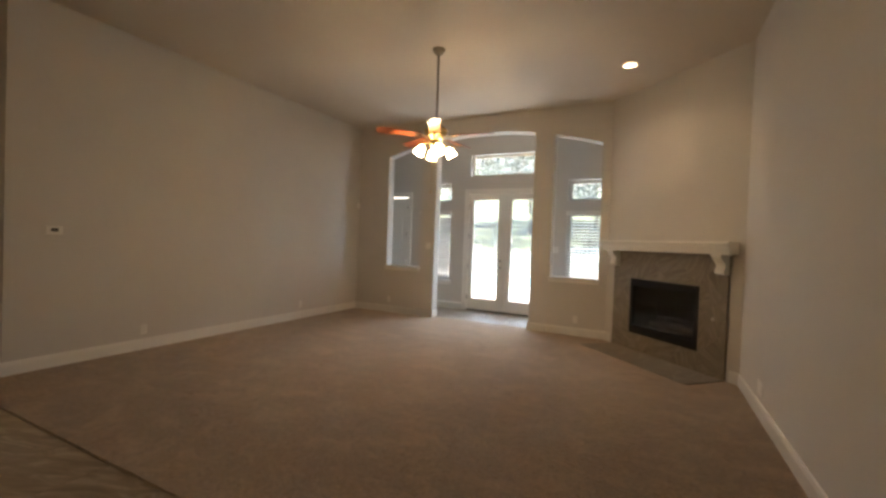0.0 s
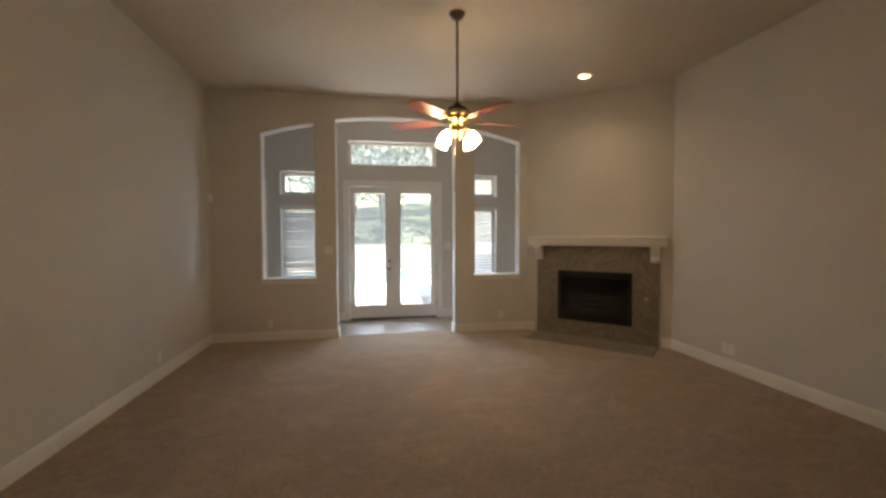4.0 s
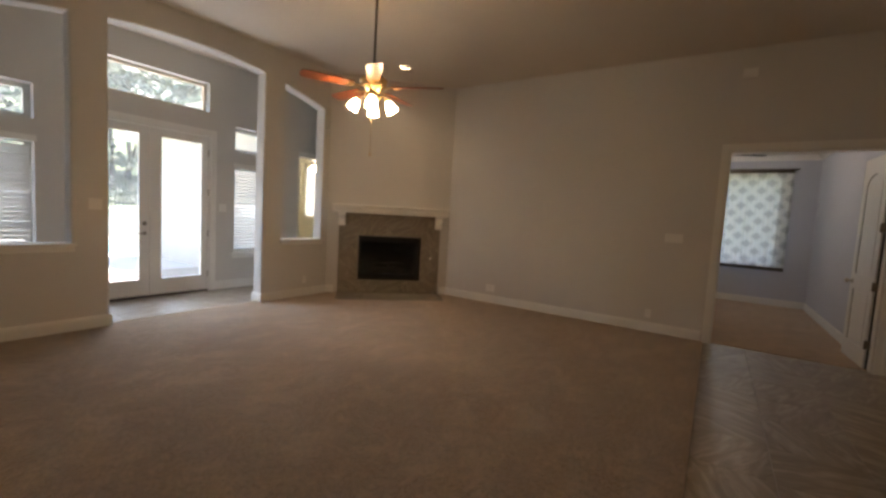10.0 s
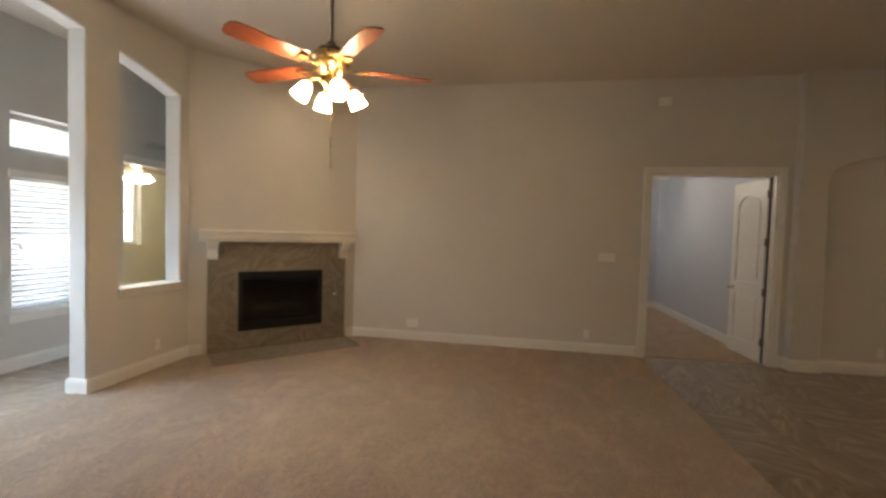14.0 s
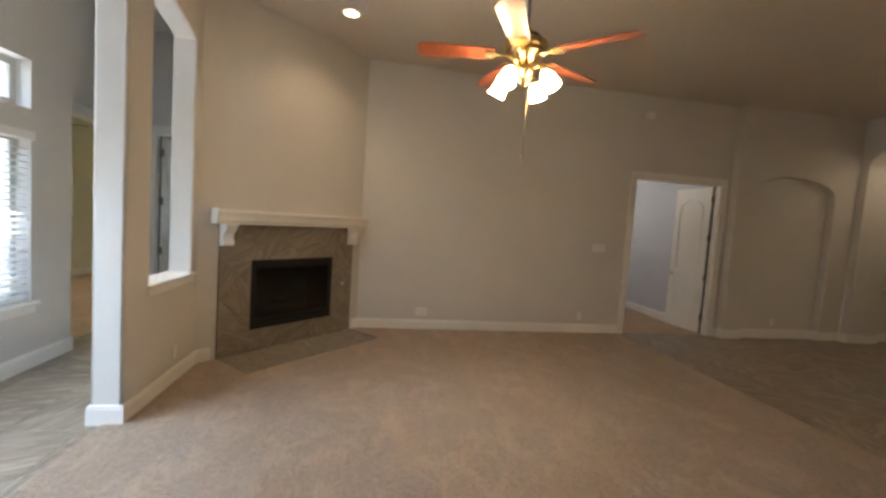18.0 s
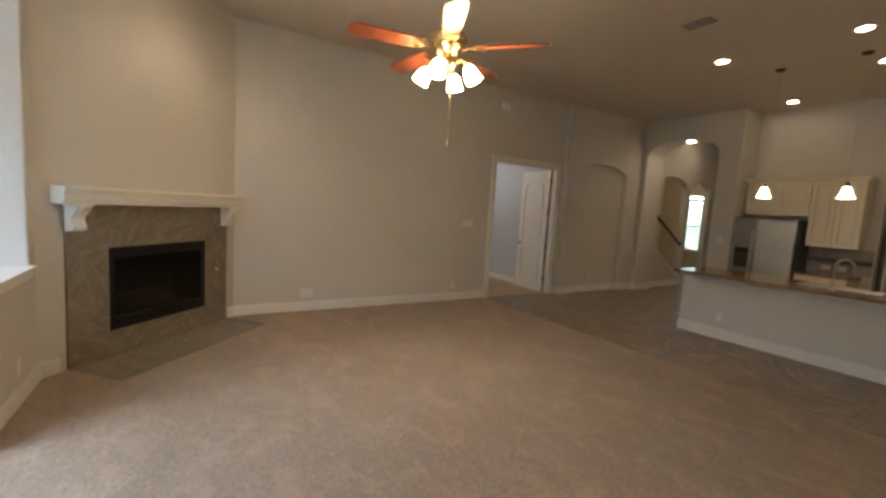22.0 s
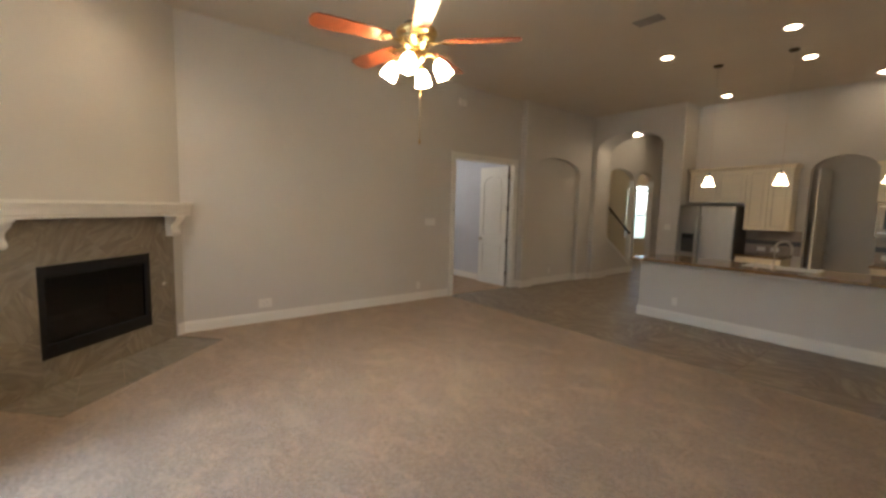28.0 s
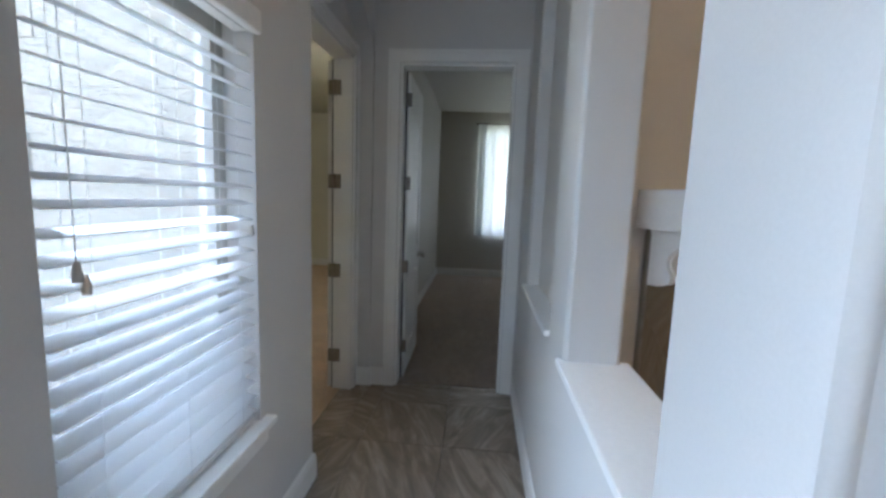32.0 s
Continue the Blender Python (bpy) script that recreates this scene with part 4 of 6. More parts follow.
for k, (u, w, z, ln, tw) in enumerate(((0.0, -0.16, 0.40, 0.62, 4), (-0.05, -0.26, 0.42, 0.5, -7), (0.06, -0.20, 0.50, 0.44, 14), (-0.14, -0.18, 0.49, 0.3, -24))):
    log = tube([(x, 0.012 * math.sin(9 * x + k), 0.008 * math.cos(7 * x)) for x in [ln * (i / 8 - 0.5) for i in range(9)]], 0.045 - 0.005 * k, 9)
    bmesh.ops.transform(log, matrix=Matrix.Translation(on45(u, z, w)) @ Matrix.Rotation(radians(-45 + tw), 4, "Z"), verts=log.verts)
    part("log", log, LOGM, fire, "grey ceramic log")
part("grate", tube([on45(-0.36, 0.35, -0.18), on45(0.36, 0.35, -0.18)], 0.012), FIREBLACK, fire, "black iron grate")
pane = part("glass", slab(rect(-FW + 0.04, FZ0 + 0.10, FW - 0.04, FZ1 - 0.09), [], 0.006, 0.011, on45), FIREGLASS, fire, "dark firebox glass")
pane.visible_shadow = False
part("gas_key", lathe([(0.0, 0.0), (0.022, 0.0), (0.022, 0.004), (0.006, 0.008), (0.006, 0.02), (0.0, 0.02)], 14, Matrix.Translation(on45(0.72, 0.66, 0.026)) @ Matrix.Rotation(radians(-45), 4, "Z") @ Matrix.Rotation(radians(90), 4, "X")), NICKEL, fire, "small chrome gas key plate")

# mantel shelf with scrolled brackets
mantel = thing("mantel_shelf", "white painted wooden mantel shelf on scrolled brackets above the fireplace", "mantel")
prof = [(0.0, 1.395), (0.165, 1.395), (0.165, 1.415), (0.178, 1.43), (0.178, 1.475), (0.19, 1.50), (0.20, 1.512), (0.20, 1.54), (0.0, 1.54)]
shelf = bmesh.new()
L = 0.965
ends = []
for u in (-L, L):
    ends.append([shelf.verts.new(on45(u + math.copysign(w * 0.12, u), z, w)) for w, z in prof])
for i in range(len(prof)):
    j = (i + 1) % len(prof)
    shelf.faces.new((ends[0][i], ends[0][j], ends[1][j], ends[1][i]))
shelf.faces.new(ends[0])
shelf.faces.new(ends[1][::-1])
bmesh.ops.recalc_face_normals(shelf, faces=shelf.faces)
part("shelf", shelf, TRIM, mantel)
scroll = [(0.027, 1.395), (0.165, 1.395), (0.165, 1.372), (0.158, 1.345), (0.140, 1.318), (0.116, 1.296), (0.098, 1.27), (0.090, 1.24), (0.094, 1.21), (0.106, 1.185), (0.112, 1.16), (0.106, 1.138), (0.090, 1.124), (0.068, 1.118), (0.027, 1.118)]
scroll = [(a, 1.395 - 0.80 * (1.395 - b)) for a, b in scroll]
for u in (-0.83, 0.83):
    br = slab(scroll, [], u - 0.055, u + 0.055, lambda a, b, c: on45(c, b, a))
    join(br, slab([(0.027, 1.40), (0.172, 1.40), (0.172, 1.378), (0.027, 1.378)], [], u - 0.066, u + 0.066, lambda a, b, c: on45(c, b, a)))
    rib = [(max(a - 0.0, 0.027) + 0.006, b) for a, b in scroll[2:13]] + [(0.04, 1.19), (0.04, 1.37)]
    join(br, slab(rib, [], u - 0.02, u + 0.02, lambda a, b, c: on45(c, b, a)))
    part("bracket", br, TRIM, mantel, "scrolled white bracket")

# ---- ceiling fan ----
FX, FY = -1.86, 4.09
fan = thing("ceiling_fan", "brass ceiling fan with five cherry blades and four lit glass shades", "ceiling fan", at=(FX, FY, 0))
part("canopy", lathe([(0.0, 3.66), (0.075, 3.66), (0.075, 3.645), (0.05, 3.61), (0.022, 3.585), (0.0, 3.585)], 28), PEWTER, fan, "aged pewter canopy")
part("downrod", lathe([(0.0, 2.80), (0.0125, 2.80), (0.0125, 3.60), (0.0, 3.60)], 12), PEWTER, fan, "aged pewter downrod")
part("motor_housing", lathe([(0.0, 2.82), (0.03, 2.82), (0.035, 2.79), (0.085, 2.776), (0.10, 2.755), (0.098, 2.742), (0.0, 2.742)], 32), BRONZE, fan, "dark bronze motor housing")
part("motor_band", lathe([(0.0, 2.742), (0.112, 2.742), (0.134, 2.732), (0.142, 2.712), (0.136, 2.688), (0.118, 2.684), (0.128, 2.674), (0.120, 2.655), (0.085, 2.635), (0.075, 2.60), (0.0, 2.60)], 32), BRASS, fan, "polished brass band")
part("light_fitter", lathe([(0.0, 2.60), (0.06, 2.60), (0.072, 2.575), (0.06, 2.53), (0.035, 2.505), (0.018, 2.47), (0.0, 2.465)], 24), BRASS, fan, "polished brass light fitter")
for k in range(5):
    a = radians(72 * k + 8)
    turn = Matrix.Rotation(a, 4, "Z")
    arm = slab([(0.10, -0.022), (0.17, -0.012), (0.215, -0.045), (0.26, -0.045), (0.26, 0.045), (0.215, 0.045), (0.17, 0.012), (0.10, 0.022)], [], 2.643, 2.65, flat)
    bmesh.ops.transform(arm, matrix=turn, verts=arm.verts)
    edge = [(0.20, -0.052), (0.30, -0.060), (0.60, -0.072), (0.665, -0.068), (0.69, -0.048), (0.70, 0.0), (0.69, 0.048), (0.665, 0.068), (0.60, 0.072), (0.30, 0.060), (0.20, 0.052)]
    bl = slab(edge, [], -0.004, 0.004, flat)
    bmesh.ops.transform(bl, matrix=turn @ Matrix.Translation((0, 0, 2.656)) @ Matrix.Rotation(radians(12), 4, "X"), verts=bl.verts)
    blade = part("blade", bl, CHERRY, fan, "cherry-stained wooden blade")
    part("blade_iron", arm, BRASS, blade, "brass blade iron")
for k in range(4):
    a = radians(90 * k + 40)
    turn = Matrix.Rotation(a, 4, "Z")
    lamp = part("lamp_arm", tube([turn @ Vector(p) for p in ((0.05, 0, 2.555), (0.09, 0, 2.572), (0.125, 0, 2.56), (0.142, 0, 2.533))], 0.009), BRASS, fan, "brass lamp arm")
    tilt = turn @ Matrix.Translation((0.144, 0, 2.533)) @ Matrix.Rotation(radians(-30), 4, "Y") @ Matrix.Scale(0.84, 4)
    part("socket", lathe([(0.0, 0.012), (0.024, 0.012), (0.028, -0.012), (0.0, -0.014)], 16, tilt), BRASS, lamp)
    part("shade", lathe([(0.026, -0.010), (0.036, -0.022), (0.052, -0.055), (0.060, -0.090), (0.063, -0.120), (0.070, -0.140), (0.066, -0.141), (0.057, -0.118), (0.054, -0.09), (0.046, -0.055), (0.030, -0.022)], 24, tilt), FANGLASS, lamp, "lit frosted bell shade")
    bulb = lathe([(0.0, -0.02), (0.016, -0.03), (0.027, -0.06), (0.029, -0.085), (0.02, -0.108), (0.0, -0.116)], 16, tilt)
    part("bulb", bulb, FANGLASS, lamp)
chain = part("pull_chain", tube([(-0.03, -0.02, 2.50), (-0.03, -0.02, 2.02)], 0.0022, 6), BRASS, fan, "thin brass pull chain")
part("pull_knob", lathe([(0.0, 2.025), (0.006, 2.02), (0.010, 2.0), (0.008, 1.985), (0.0, 1.98)], 10, Matrix.Translation((-0.03, -0.02, 0))), BRASS, chain)


# ---- small wall and ceiling fittings ----
def can_light(x, y, z=H, label="recessed ceiling downlight, lit, with a white trim ring", glow=CANGLOW, deep=0.0, lining=TRIM):
    t = thing("recessed_light", label, "downlight", group="recessed ceiling lights", at=(x, y, z))
    part("trim_ring", lathe([(0.070, 0.004), (0.074, -0.005), (0.086, -0.009), (0.098, -0.004), (0.098, 0.0), (0.083, 0.0), (0.076, 0.006), (0.070, 0.004)], 32, cap=False), TRIM, t)
    part("baffle", lathe([(0.071, 0.003), (0.069, deep + 0.045), (0.067, deep + 0.048), (0.072, deep + 0.048), (0.076, 0.006), (0.071, 0.003)], 32, cap=False), lining, t, "stepped baffle")
    part("lamp", lathe([(0.0, deep - 0.004), (0.035, deep - 0.003), (0.058, deep), (0.067, deep + 0.006), (0.0, deep + 0.008)], 28), glow, t, "lit frosted lens")
    return t


can_light(*CANS[0], label="bright recessed downlight washing the chimney breast", glow=WASHGLOW, deep=0.058, lining=VENTGREY)
first = can_light(*CANS[1])
# the pantry copy and the two at x -6.4 are unseen extra light
for x, y in CANS[2:10]:
    copy_thing(first, pose(x, y, H))
# the foyer's four lights stand out of view, added for brightness
bright = can_light(*CANS[10], label="unseen downlight added to brighten the foyer", glow=FOYERGLOW)
for x, y in CANS[11:]:
    copy_thing(bright, pose(x, y, H))
passage = thing("recessed_light", "bright downlight in the head of the arched passage", "downlight", group="recessed ceiling lights", at=(0.34, -3.15, 3.222))
part("trim_ring", lathe([(0.0, 0.0), (0.0, 0.012), (0.098, 0.012), (0.098, -0.004), (0.088, -0.009), (0.074, -0.006), (0.072, 0.0)], 32), TRIM, passage)
part("lamp", lathe([(0.0, -0.0035), (0.071, -0.0035), (0.071, -0.001), (0.0, -0.001)], 28), FOYERGLOW, passage, "lit frosted lens")


def plate(name, label, category, m, w=0.072, h=0.116, rockers=1, outlet=False, group=""):
    t = new(name)
    t.matrix_world = m
    tagged(t, label, category, group)
    part("cover_plate", bbox(-w / 2, -0.006, -h / 2, w / 2, 0.0, h / 2, 0.003), PLASTIC, t)
    for k in range(rockers):
        c = (k - (rockers - 1) / 2) * 0.046
        if outlet:
            for s in (-1, 1):
                socket = part("socket", bbox(c - 0.016, -0.008, s * 0.02 - 0.013, c + 0.016, -0.005, s * 0.02 + 0.013, 0.002), PLASTIC, t)
                for q in (-0.006, 0.006):
                    part("slot", bbox(c + q - 0.001, -0.0085, s * 0.02 - 0.004, c + q + 0.001, -0.0078, s * 0.02 + 0.005), BLACKPL, socket)
        else:
            part("rocker", bbox(c - 0.016, -0.010, -0.033, c + 0.016, -0.005, 0.033, 0.003), PLASTIC, t)
    return t


def facing(x, y, z, yaw):
    """yaw 0 looks towards -y, 90 towards +x, 180 towards +y, -90 towards -x."""
    return pose(x, y, z, 0, 0, yaw)


OUT = "white duplex outlet plate low on the wall"
for x, y, z, yaw in ((WX, 5.12, 0.26, 90), (WX, 2.64, 0.25, 90), (EX, 1.82, 0.26, -90), (-4.15, AY, 0.265, 0), (-0.60, AY, 0.27, 0), (1.30, -1.6, 0.27, -90), (-1.72, -0.57, 0.29, 180), (-4.02, -0.57, 0.30, 180)):
    plate("outlet", OUT, "outlet", facing(x, y, z, yaw), outlet=True, group="wall outlets")
plate("outlet", "wide white double outlet plate low on the wall", "outlet", facing(EX, 4.245, 0.26, -90), w=0.165, rockers=2, outlet=True, group="wall outlets")
plate("light_switch", "white four-gang rocker switch plate", "light switch", facing(EX, 1.60, 1.315, -90), w=0.21, rockers=4)
plate("light_switch", "white rocker switch plate on the pier", "light switch", facing(-3.30, AY, 1.345, 0), w=0.118, rockers=2)
plate("light_switch", "white two-gang rocker switch plate by the patio doors", "light switch", facing(-1.222, NY, 1.35, 0), w=0.122, h=0.127, rockers=2)
plate("light_switch", "white rocker switch plate by the entry arch", "light switch", facing(-0.55, -2.85, 1.29, 180), w=0.118, rockers=2)
for x, y in ((-3.52, -3.435), (-4.18, -3.435), (-1.95, -3.435), (-2.15, -3.435)):
    plate("outlet", "white outlet plate on the tiled backsplash", "outlet", facing(x, y, 0.96, 180), w=0.12, h=0.075, rockers=1, group="kitchen outlets")
thermo = new("thermostat")
thermo.matrix_world = facing(WX, 1.78, 1.40, 90)
tagged(thermo, "small white wall thermostat with a dark display", "thermostat")
part("body", bbox(-0.068, -0.028, -0.042, 0.068, 0.0, 0.042, 0.006), PLASTIC, thermo)
part("display", bbox(-0.03, -0.0295, -0.012, 0.03, -0.027, 0.022), BLACKPL, thermo, "dark display window")
siren = new("alarm_box")
siren.matrix_world = facing(EX, 0.97, 3.36, -90)
tagged(siren, "white plastic alarm box high on the wall", "alarm")
part("body", bbox(-0.075, -0.045, -0.05, 0.075, 0.0, 0.05, 0.008), PLASTIC, siren)
part("grille", bbox(-0.045, -0.0475, -0.02, 0.045, -0.044, 0.025, 0.001), TRIM, siren)
sensor = new("alarm_sensor")
sensor.matrix_world = facing(WX + 0.02, 6.60, 2.10, 45)
tagged(sensor, "small white corner alarm sensor", "sensor")
part("body", bbox(-0.03, -0.035, -0.05, 0.03, 0.0, 0.05, 0.008), PLASTIC, sensor)
part("lens", bbox(-0.02, -0.037, -0.035, 0.02, -0.034, 0.0, 0.002), TRIM, sensor)
vent = thing("ceiling_vent", "white metal ceiling air vent with slats", "vent", at=(-1.875, 1.03, H))
part("frame", slab(rect(-0.145, -0.085, 0.145, 0.085), [rect(-0.13, -0.07, -0.006, 0.07), rect(0.006, -0.07, 0.13, 0.07)], -0.010, 0.0, flat), VENTGREY, vent)
part("backing", bbox(-0.13, -0.07, -0.002, 0.13, 0.07, -0.0005), BLACKPL, vent)
for k in range(9):
    y = -0.06 + 0.015 * k
    for x in (-0.068, 0.068):
        part("slat", bbox(-0.062, -0.004, -0.0008, 0.062, 0.004, 0.0008, m=Matrix.Translation((x, y, -0.006)) @ Matrix.Rotation(radians(40), 4, "X")), VENTGREY, vent)


# ---- blinds ----
def blind(name, x0, x1, z0, z1, tilt, label, y=NY + 0.035, front=-1, group="hall window blinds", gap=0.008):
    """A slat blind in a window's reveal; front is the side of its valance along y."""
    b = thing(name, label, "window blind", group=group)
    y0, y1 = sorted((y + front * 0.023, y + front * 0.057))
    part("valance", bbox(x0 - 0.025, y0, z1 - 0.045, x1 + 0.025, y1, z1 + 0.035, 0.008), TRIM, b, "white moulded valance")
    part("headrail", bbox(x0 + 0.01, y - 0.02, z1 - 0.045, x1 - 0.01, y + 0.025, z1 - 0.004, 0.003), TRIM, b)
    one = bbox(x0 + 0.008, -0.031, -0.0016, x1 - gap, 0.031, 0.0016)
    for v in one.verts:
        v.co.z -= 1.6 * v.co.y ** 2
    me = mesh("slat", one, SLAT)
    count = int((z1 - z0 - 0.10) / 0.056)
    for k in range(count):
        s = new("slat", me)
        s.parent = b
        s.matrix_local = pose(0, y, z0 + 0.055 + 0.056 * k, tilt + random.uniform(-0.15, 0.15), random.uniform(-0.05, 0.05), 0)
    part("bottom_rail", bbox(x0 + 0.008, y - 0.025, z0 + 0.008, x1 - 0.008, y + 0.025, z0 + 0.026, 0.004), TRIM, b)
    for f in (0.14, 0.5, 0.86):
        for dy in (-0.033, 0.033):
            part("ladder_cord", tube([(x0 + (x1 - x0) * f, y + dy, z0 + 0.02), (x0 + (x1 - x0) * f, y + dy, z1 - 0.03)], 0.0007, 5), SLAT, b)
    return b


blind("window_blind", -4.235, -3.485, 0.605, 2.068, -58, "white horizontal slat blind, nearly closed", gap=0.03)
blind("window_blind", 2.50, 3.19, 0.66, 2.29, 40, "white slat blind in the foyer window, half open", y=-8.235, front=1, group="foyer window blinds")
BL2 = blind("window_blind", -1.02, -0.27, 0.605, 2.068, 13, "white horizontal slat blind, slats open")
part("lift_cord", tube([(-0.955, NY + 0.0, 2.0), (-0.958, NY - 0.003, 1.7), (-0.952, NY + 0.0, 1.33)], 0.0014, 6), TRIM, BL2, "thin white lift cord")
part("cord_tassel", lathe([(0.0, 0.0), (0.006, -0.002), (0.011, -0.03), (0.010, -0.045), (0.0, -0.047)], 10, Matrix.Translation((-0.952, NY, 1.33))), NICKEL, BL2, "grey cord tassel")
part("cord_tassel", lathe([(0.0, 0.0), (0.006, -0.002), (0.011, -0.03), (0.010, -0.045), (0.0, -0.047)], 10, Matrix.Translation((-0.935, NY, 1.30))), NICKEL, BL2, "grey cord tassel")
part("tilt_tassel", lathe([(0.0, 0.0), (0.006, -0.002), (0.010, -0.03), (0.0, -0.04)], 10, Matrix.Translation((-0.30, NY, 1.36))), NICKEL, BL2)


# ---- kitchen ----
def cabinet(name, x0, x1, z0, z1, y_back, y_front, doors, label, crown_=False, drawers=False, group="", toe=0.0):
    """Cream cabinet whose front looks towards +y."""
    c = thing(name, label, "cabinet", group)
    part("body", bbox(x0, y_back, z0 + toe, x1, y_front, z1, 0.002), CABINET, c)
    if toe:
        part("toe_kick", bbox(x0, y_back, z0, x1, y_front - 0.07, z0 + toe), DARKWOOD, c, "dark recessed toe kick")
    w = (x1 - x0) / doors
    zz0 = z0 + toe
    for k in range(doors):
        a, b = x0 + w * k + 0.004, x0 + w * (k + 1) - 0.004
        spans = [(zz0 + 0.006, z1 - 0.006)]
        if drawers:
            spans = [(zz0 + 0.006, z1 - 0.19), (z1 - 0.182, z1 - 0.02)]
        for q0, q1 in spans:
            name_ = "drawer_front" if drawers and q0 > z1 - 0.2 else "door"
            if q1 - q0 < 0.25:
                bm = slab(rect(a, q0, b, q1), [], y_front + 0.001, y_front + 0.02, along_x)
            else:
                inner = rect(a + 0.06, q0 + 0.06, b - 0.06, q1 - 0.06)
                bm = slab(rect(a, q0, b, q1), [inner], y_front + 0.001, y_front + 0.026, along_x)
                join(bm, slab(inner, [], y_front + 0.001, y_front + 0.008, along_x))
                join(bm, slab(rect(a + 0.085, q0 + 0.085, b - 0.085, q1 - 0.085), [], y_front + 0.008, y_front + 0.019, along_x))
            front = part(name_, bm, CABINET, c)
            # a brown ring in each groove paints the shadow line of the recessed panel
            if q1 - q0 >= 0.25:
                part("groove_shade", slab(rect(a + 0.06, q0 + 0.06, b - 0.06, q1 - 0.06), [rect(a + 0.07, q0 + 0.07, b - 0.07, q1 - 0.07)], y_front + 0.008, y_front + 0.011, along_x), PANEL_SHADE, front, "brown ring painted in as shade of the panel groove")
    if crown_:
        part("cornice", sweep([(0, 0), (0.008, 0), (0.03, 0.03), (0.042, 0.05), (0.042, 0.062), (0, 0.062)], [(x0, y_back, z1), (x0, y_front + 0.02, z1), (x1, y_front + 0.02, z1), (x1, y_back, z1)]), CABINET, c, "cream cornice moulding")
    return c


KB = -3.447
UF, BF = KB + 0.325, KB + 0.60
cabinet("upper_cabinet", -1.73, -0.80, 1.775, 2.35, KB, UF, 2, "cream wall cabinet above the refrigerator", True, group="upper cabinets")
cabinet("upper_cabinet", -2.385, -1.735, 1.30, 2.36, KB, UF, 2, "tall cream wall cabinet with two panelled doors", True, group="upper cabinets")
cabinet("upper_cabinet", -4.13, -3.37, 1.80, 2.33, KB, UF, 2, "cream wall cabinet above the microwave", True, group="upper cabinets")
cabinet("upper_cabinet", -4.475, -4.135, 1.30, 2.30, KB, UF, 1, "narrow cream wall cabinet", True, group="upper cabinets")
cabinet("hood_cabinet", -5.39, -4.485, 1.73, 2.44, KB, KB + 0.45, 2, "deep cream cabinet housing the cooker hood", True)
cabinet("upper_cabinet", -6.1, -5.40, 1.30, 2.30, KB, UF, 2, "cream wall cabinet beside the hood", True, group="upper cabinets")
cabinet("base_cabinet", -2.38, -1.735, 0.0, 0.835, KB, BF, 2, "cream base cabinet with drawers", drawers=True, group="base cabinets", toe=0.1)
for x0, x1 in ((-4.15, -3.42), (-4.90, -4.16), (-5.65, -4.91), (-6.4, -5.66)):
    cabinet("base_cabinet", x0, x1, 0.0, 0.835, KB, BF, 2, "cream base cabinet with drawers", drawers=True, group="base cabinets", toe=0.1)
single("countertop", bbox(-2.40, KB, 0.837, -1.715, BF + 0.03, 0.872, 0.006), GRANITE, "polished brown granite countertop by the refrigerator", "countertop")
single("countertop", bbox(-6.42, KB, 0.837, -3.40, BF + 0.03, 0.872, 0.006), GRANITE, "polished brown granite countertop under the hood", "countertop")
splash = thing("backsplash", "tan tile backsplash with a dark mosaic band", "backsplash")
for x0, x1 in ((-2.50, -0.75), (-6.4, -3.38)):
    for nm, z0, z1, mt in (("tile_field", 0.873, 1.04, SPLASH), ("mosaic_band", 1.04, 1.12, SPLASH_DARK), ("tile_field", 1.12, 1.299 if x0 > -3 else 1.284, SPLASH)):
        if x0 < -3 and z0 > 1.1:
            part(nm, bbox(-5.39, KB - 0.001, z0, -4.485, KB + 0.010, 1.60), mt, splash)
            part(nm, bbox(-4.484, KB - 0.001, z0, x1, KB + 0.010, z1), mt, splash)
            part(nm, bbox(x0, KB - 0.001, z0, -5.391, KB + 0.010, z1), mt, splash)
        else:
            part(nm, bbox(x0, KB - 0.001, z0, x1, KB + 0.010, z1), mt, splash)
hood = thing("range_hood", "dark metal cooker hood insert with two lit lamps", "cooker hood")
lip = slab(rect(-5.37, KB, -4.50, KB + 0.47), [rect(-5.34, KB + 0.03, -4.53, KB + 0.44)], 1.59, 1.70, flat)
join(lip, bbox(-5.37, KB, 1.70, -4.50, KB + 0.47, 1.727, 0.004))
part("canopy", lip, BRONZE, hood)
for x in (-5.15, -4.72):
    part("lamp", lathe([(0.0, 1.688), (0.055, 1.688), (0.055, 1.6995), (0.0, 1.6995)], 16, Matrix.Translation((x, KB + 0.25, 0))), HOODGLOW, hood, "lit hood lamp")
micro = thing("microwave", "stainless steel built-in microwave with a dark glass door", "microwave")
part("body", bbox(-4.115, KB, 1.285, -3.385, UF + 0.01, 1.785, 0.006), PEWTER, micro)
mdoor = part("door", bbox(-4.06, UF + 0.01, 1.36, -3.44, UF + 0.03, 1.72, 0.008), PEWTER, micro)
part("window", bbox(-4.0, UF + 0.03, 1.40, -3.57, UF + 0.034, 1.68, 0.004), DARKGLASS, mdoor, "dark glass window")
part("control_panel", bbox(-3.56, UF + 0.03, 1.40, -3.47, UF + 0.033, 1.68, 0.002), BLACKPL, mdoor, "black control panel")
for z in (1.725, 1.335):
    part("trim_grille", bbox(-4.09, UF + 0.011, z, -3.41, UF + 0.018, z + 0.02, 0.003), STEEL, micro)
cook = thing("cooktop", "gas cooktop with black grates set in the granite", "cooktop")
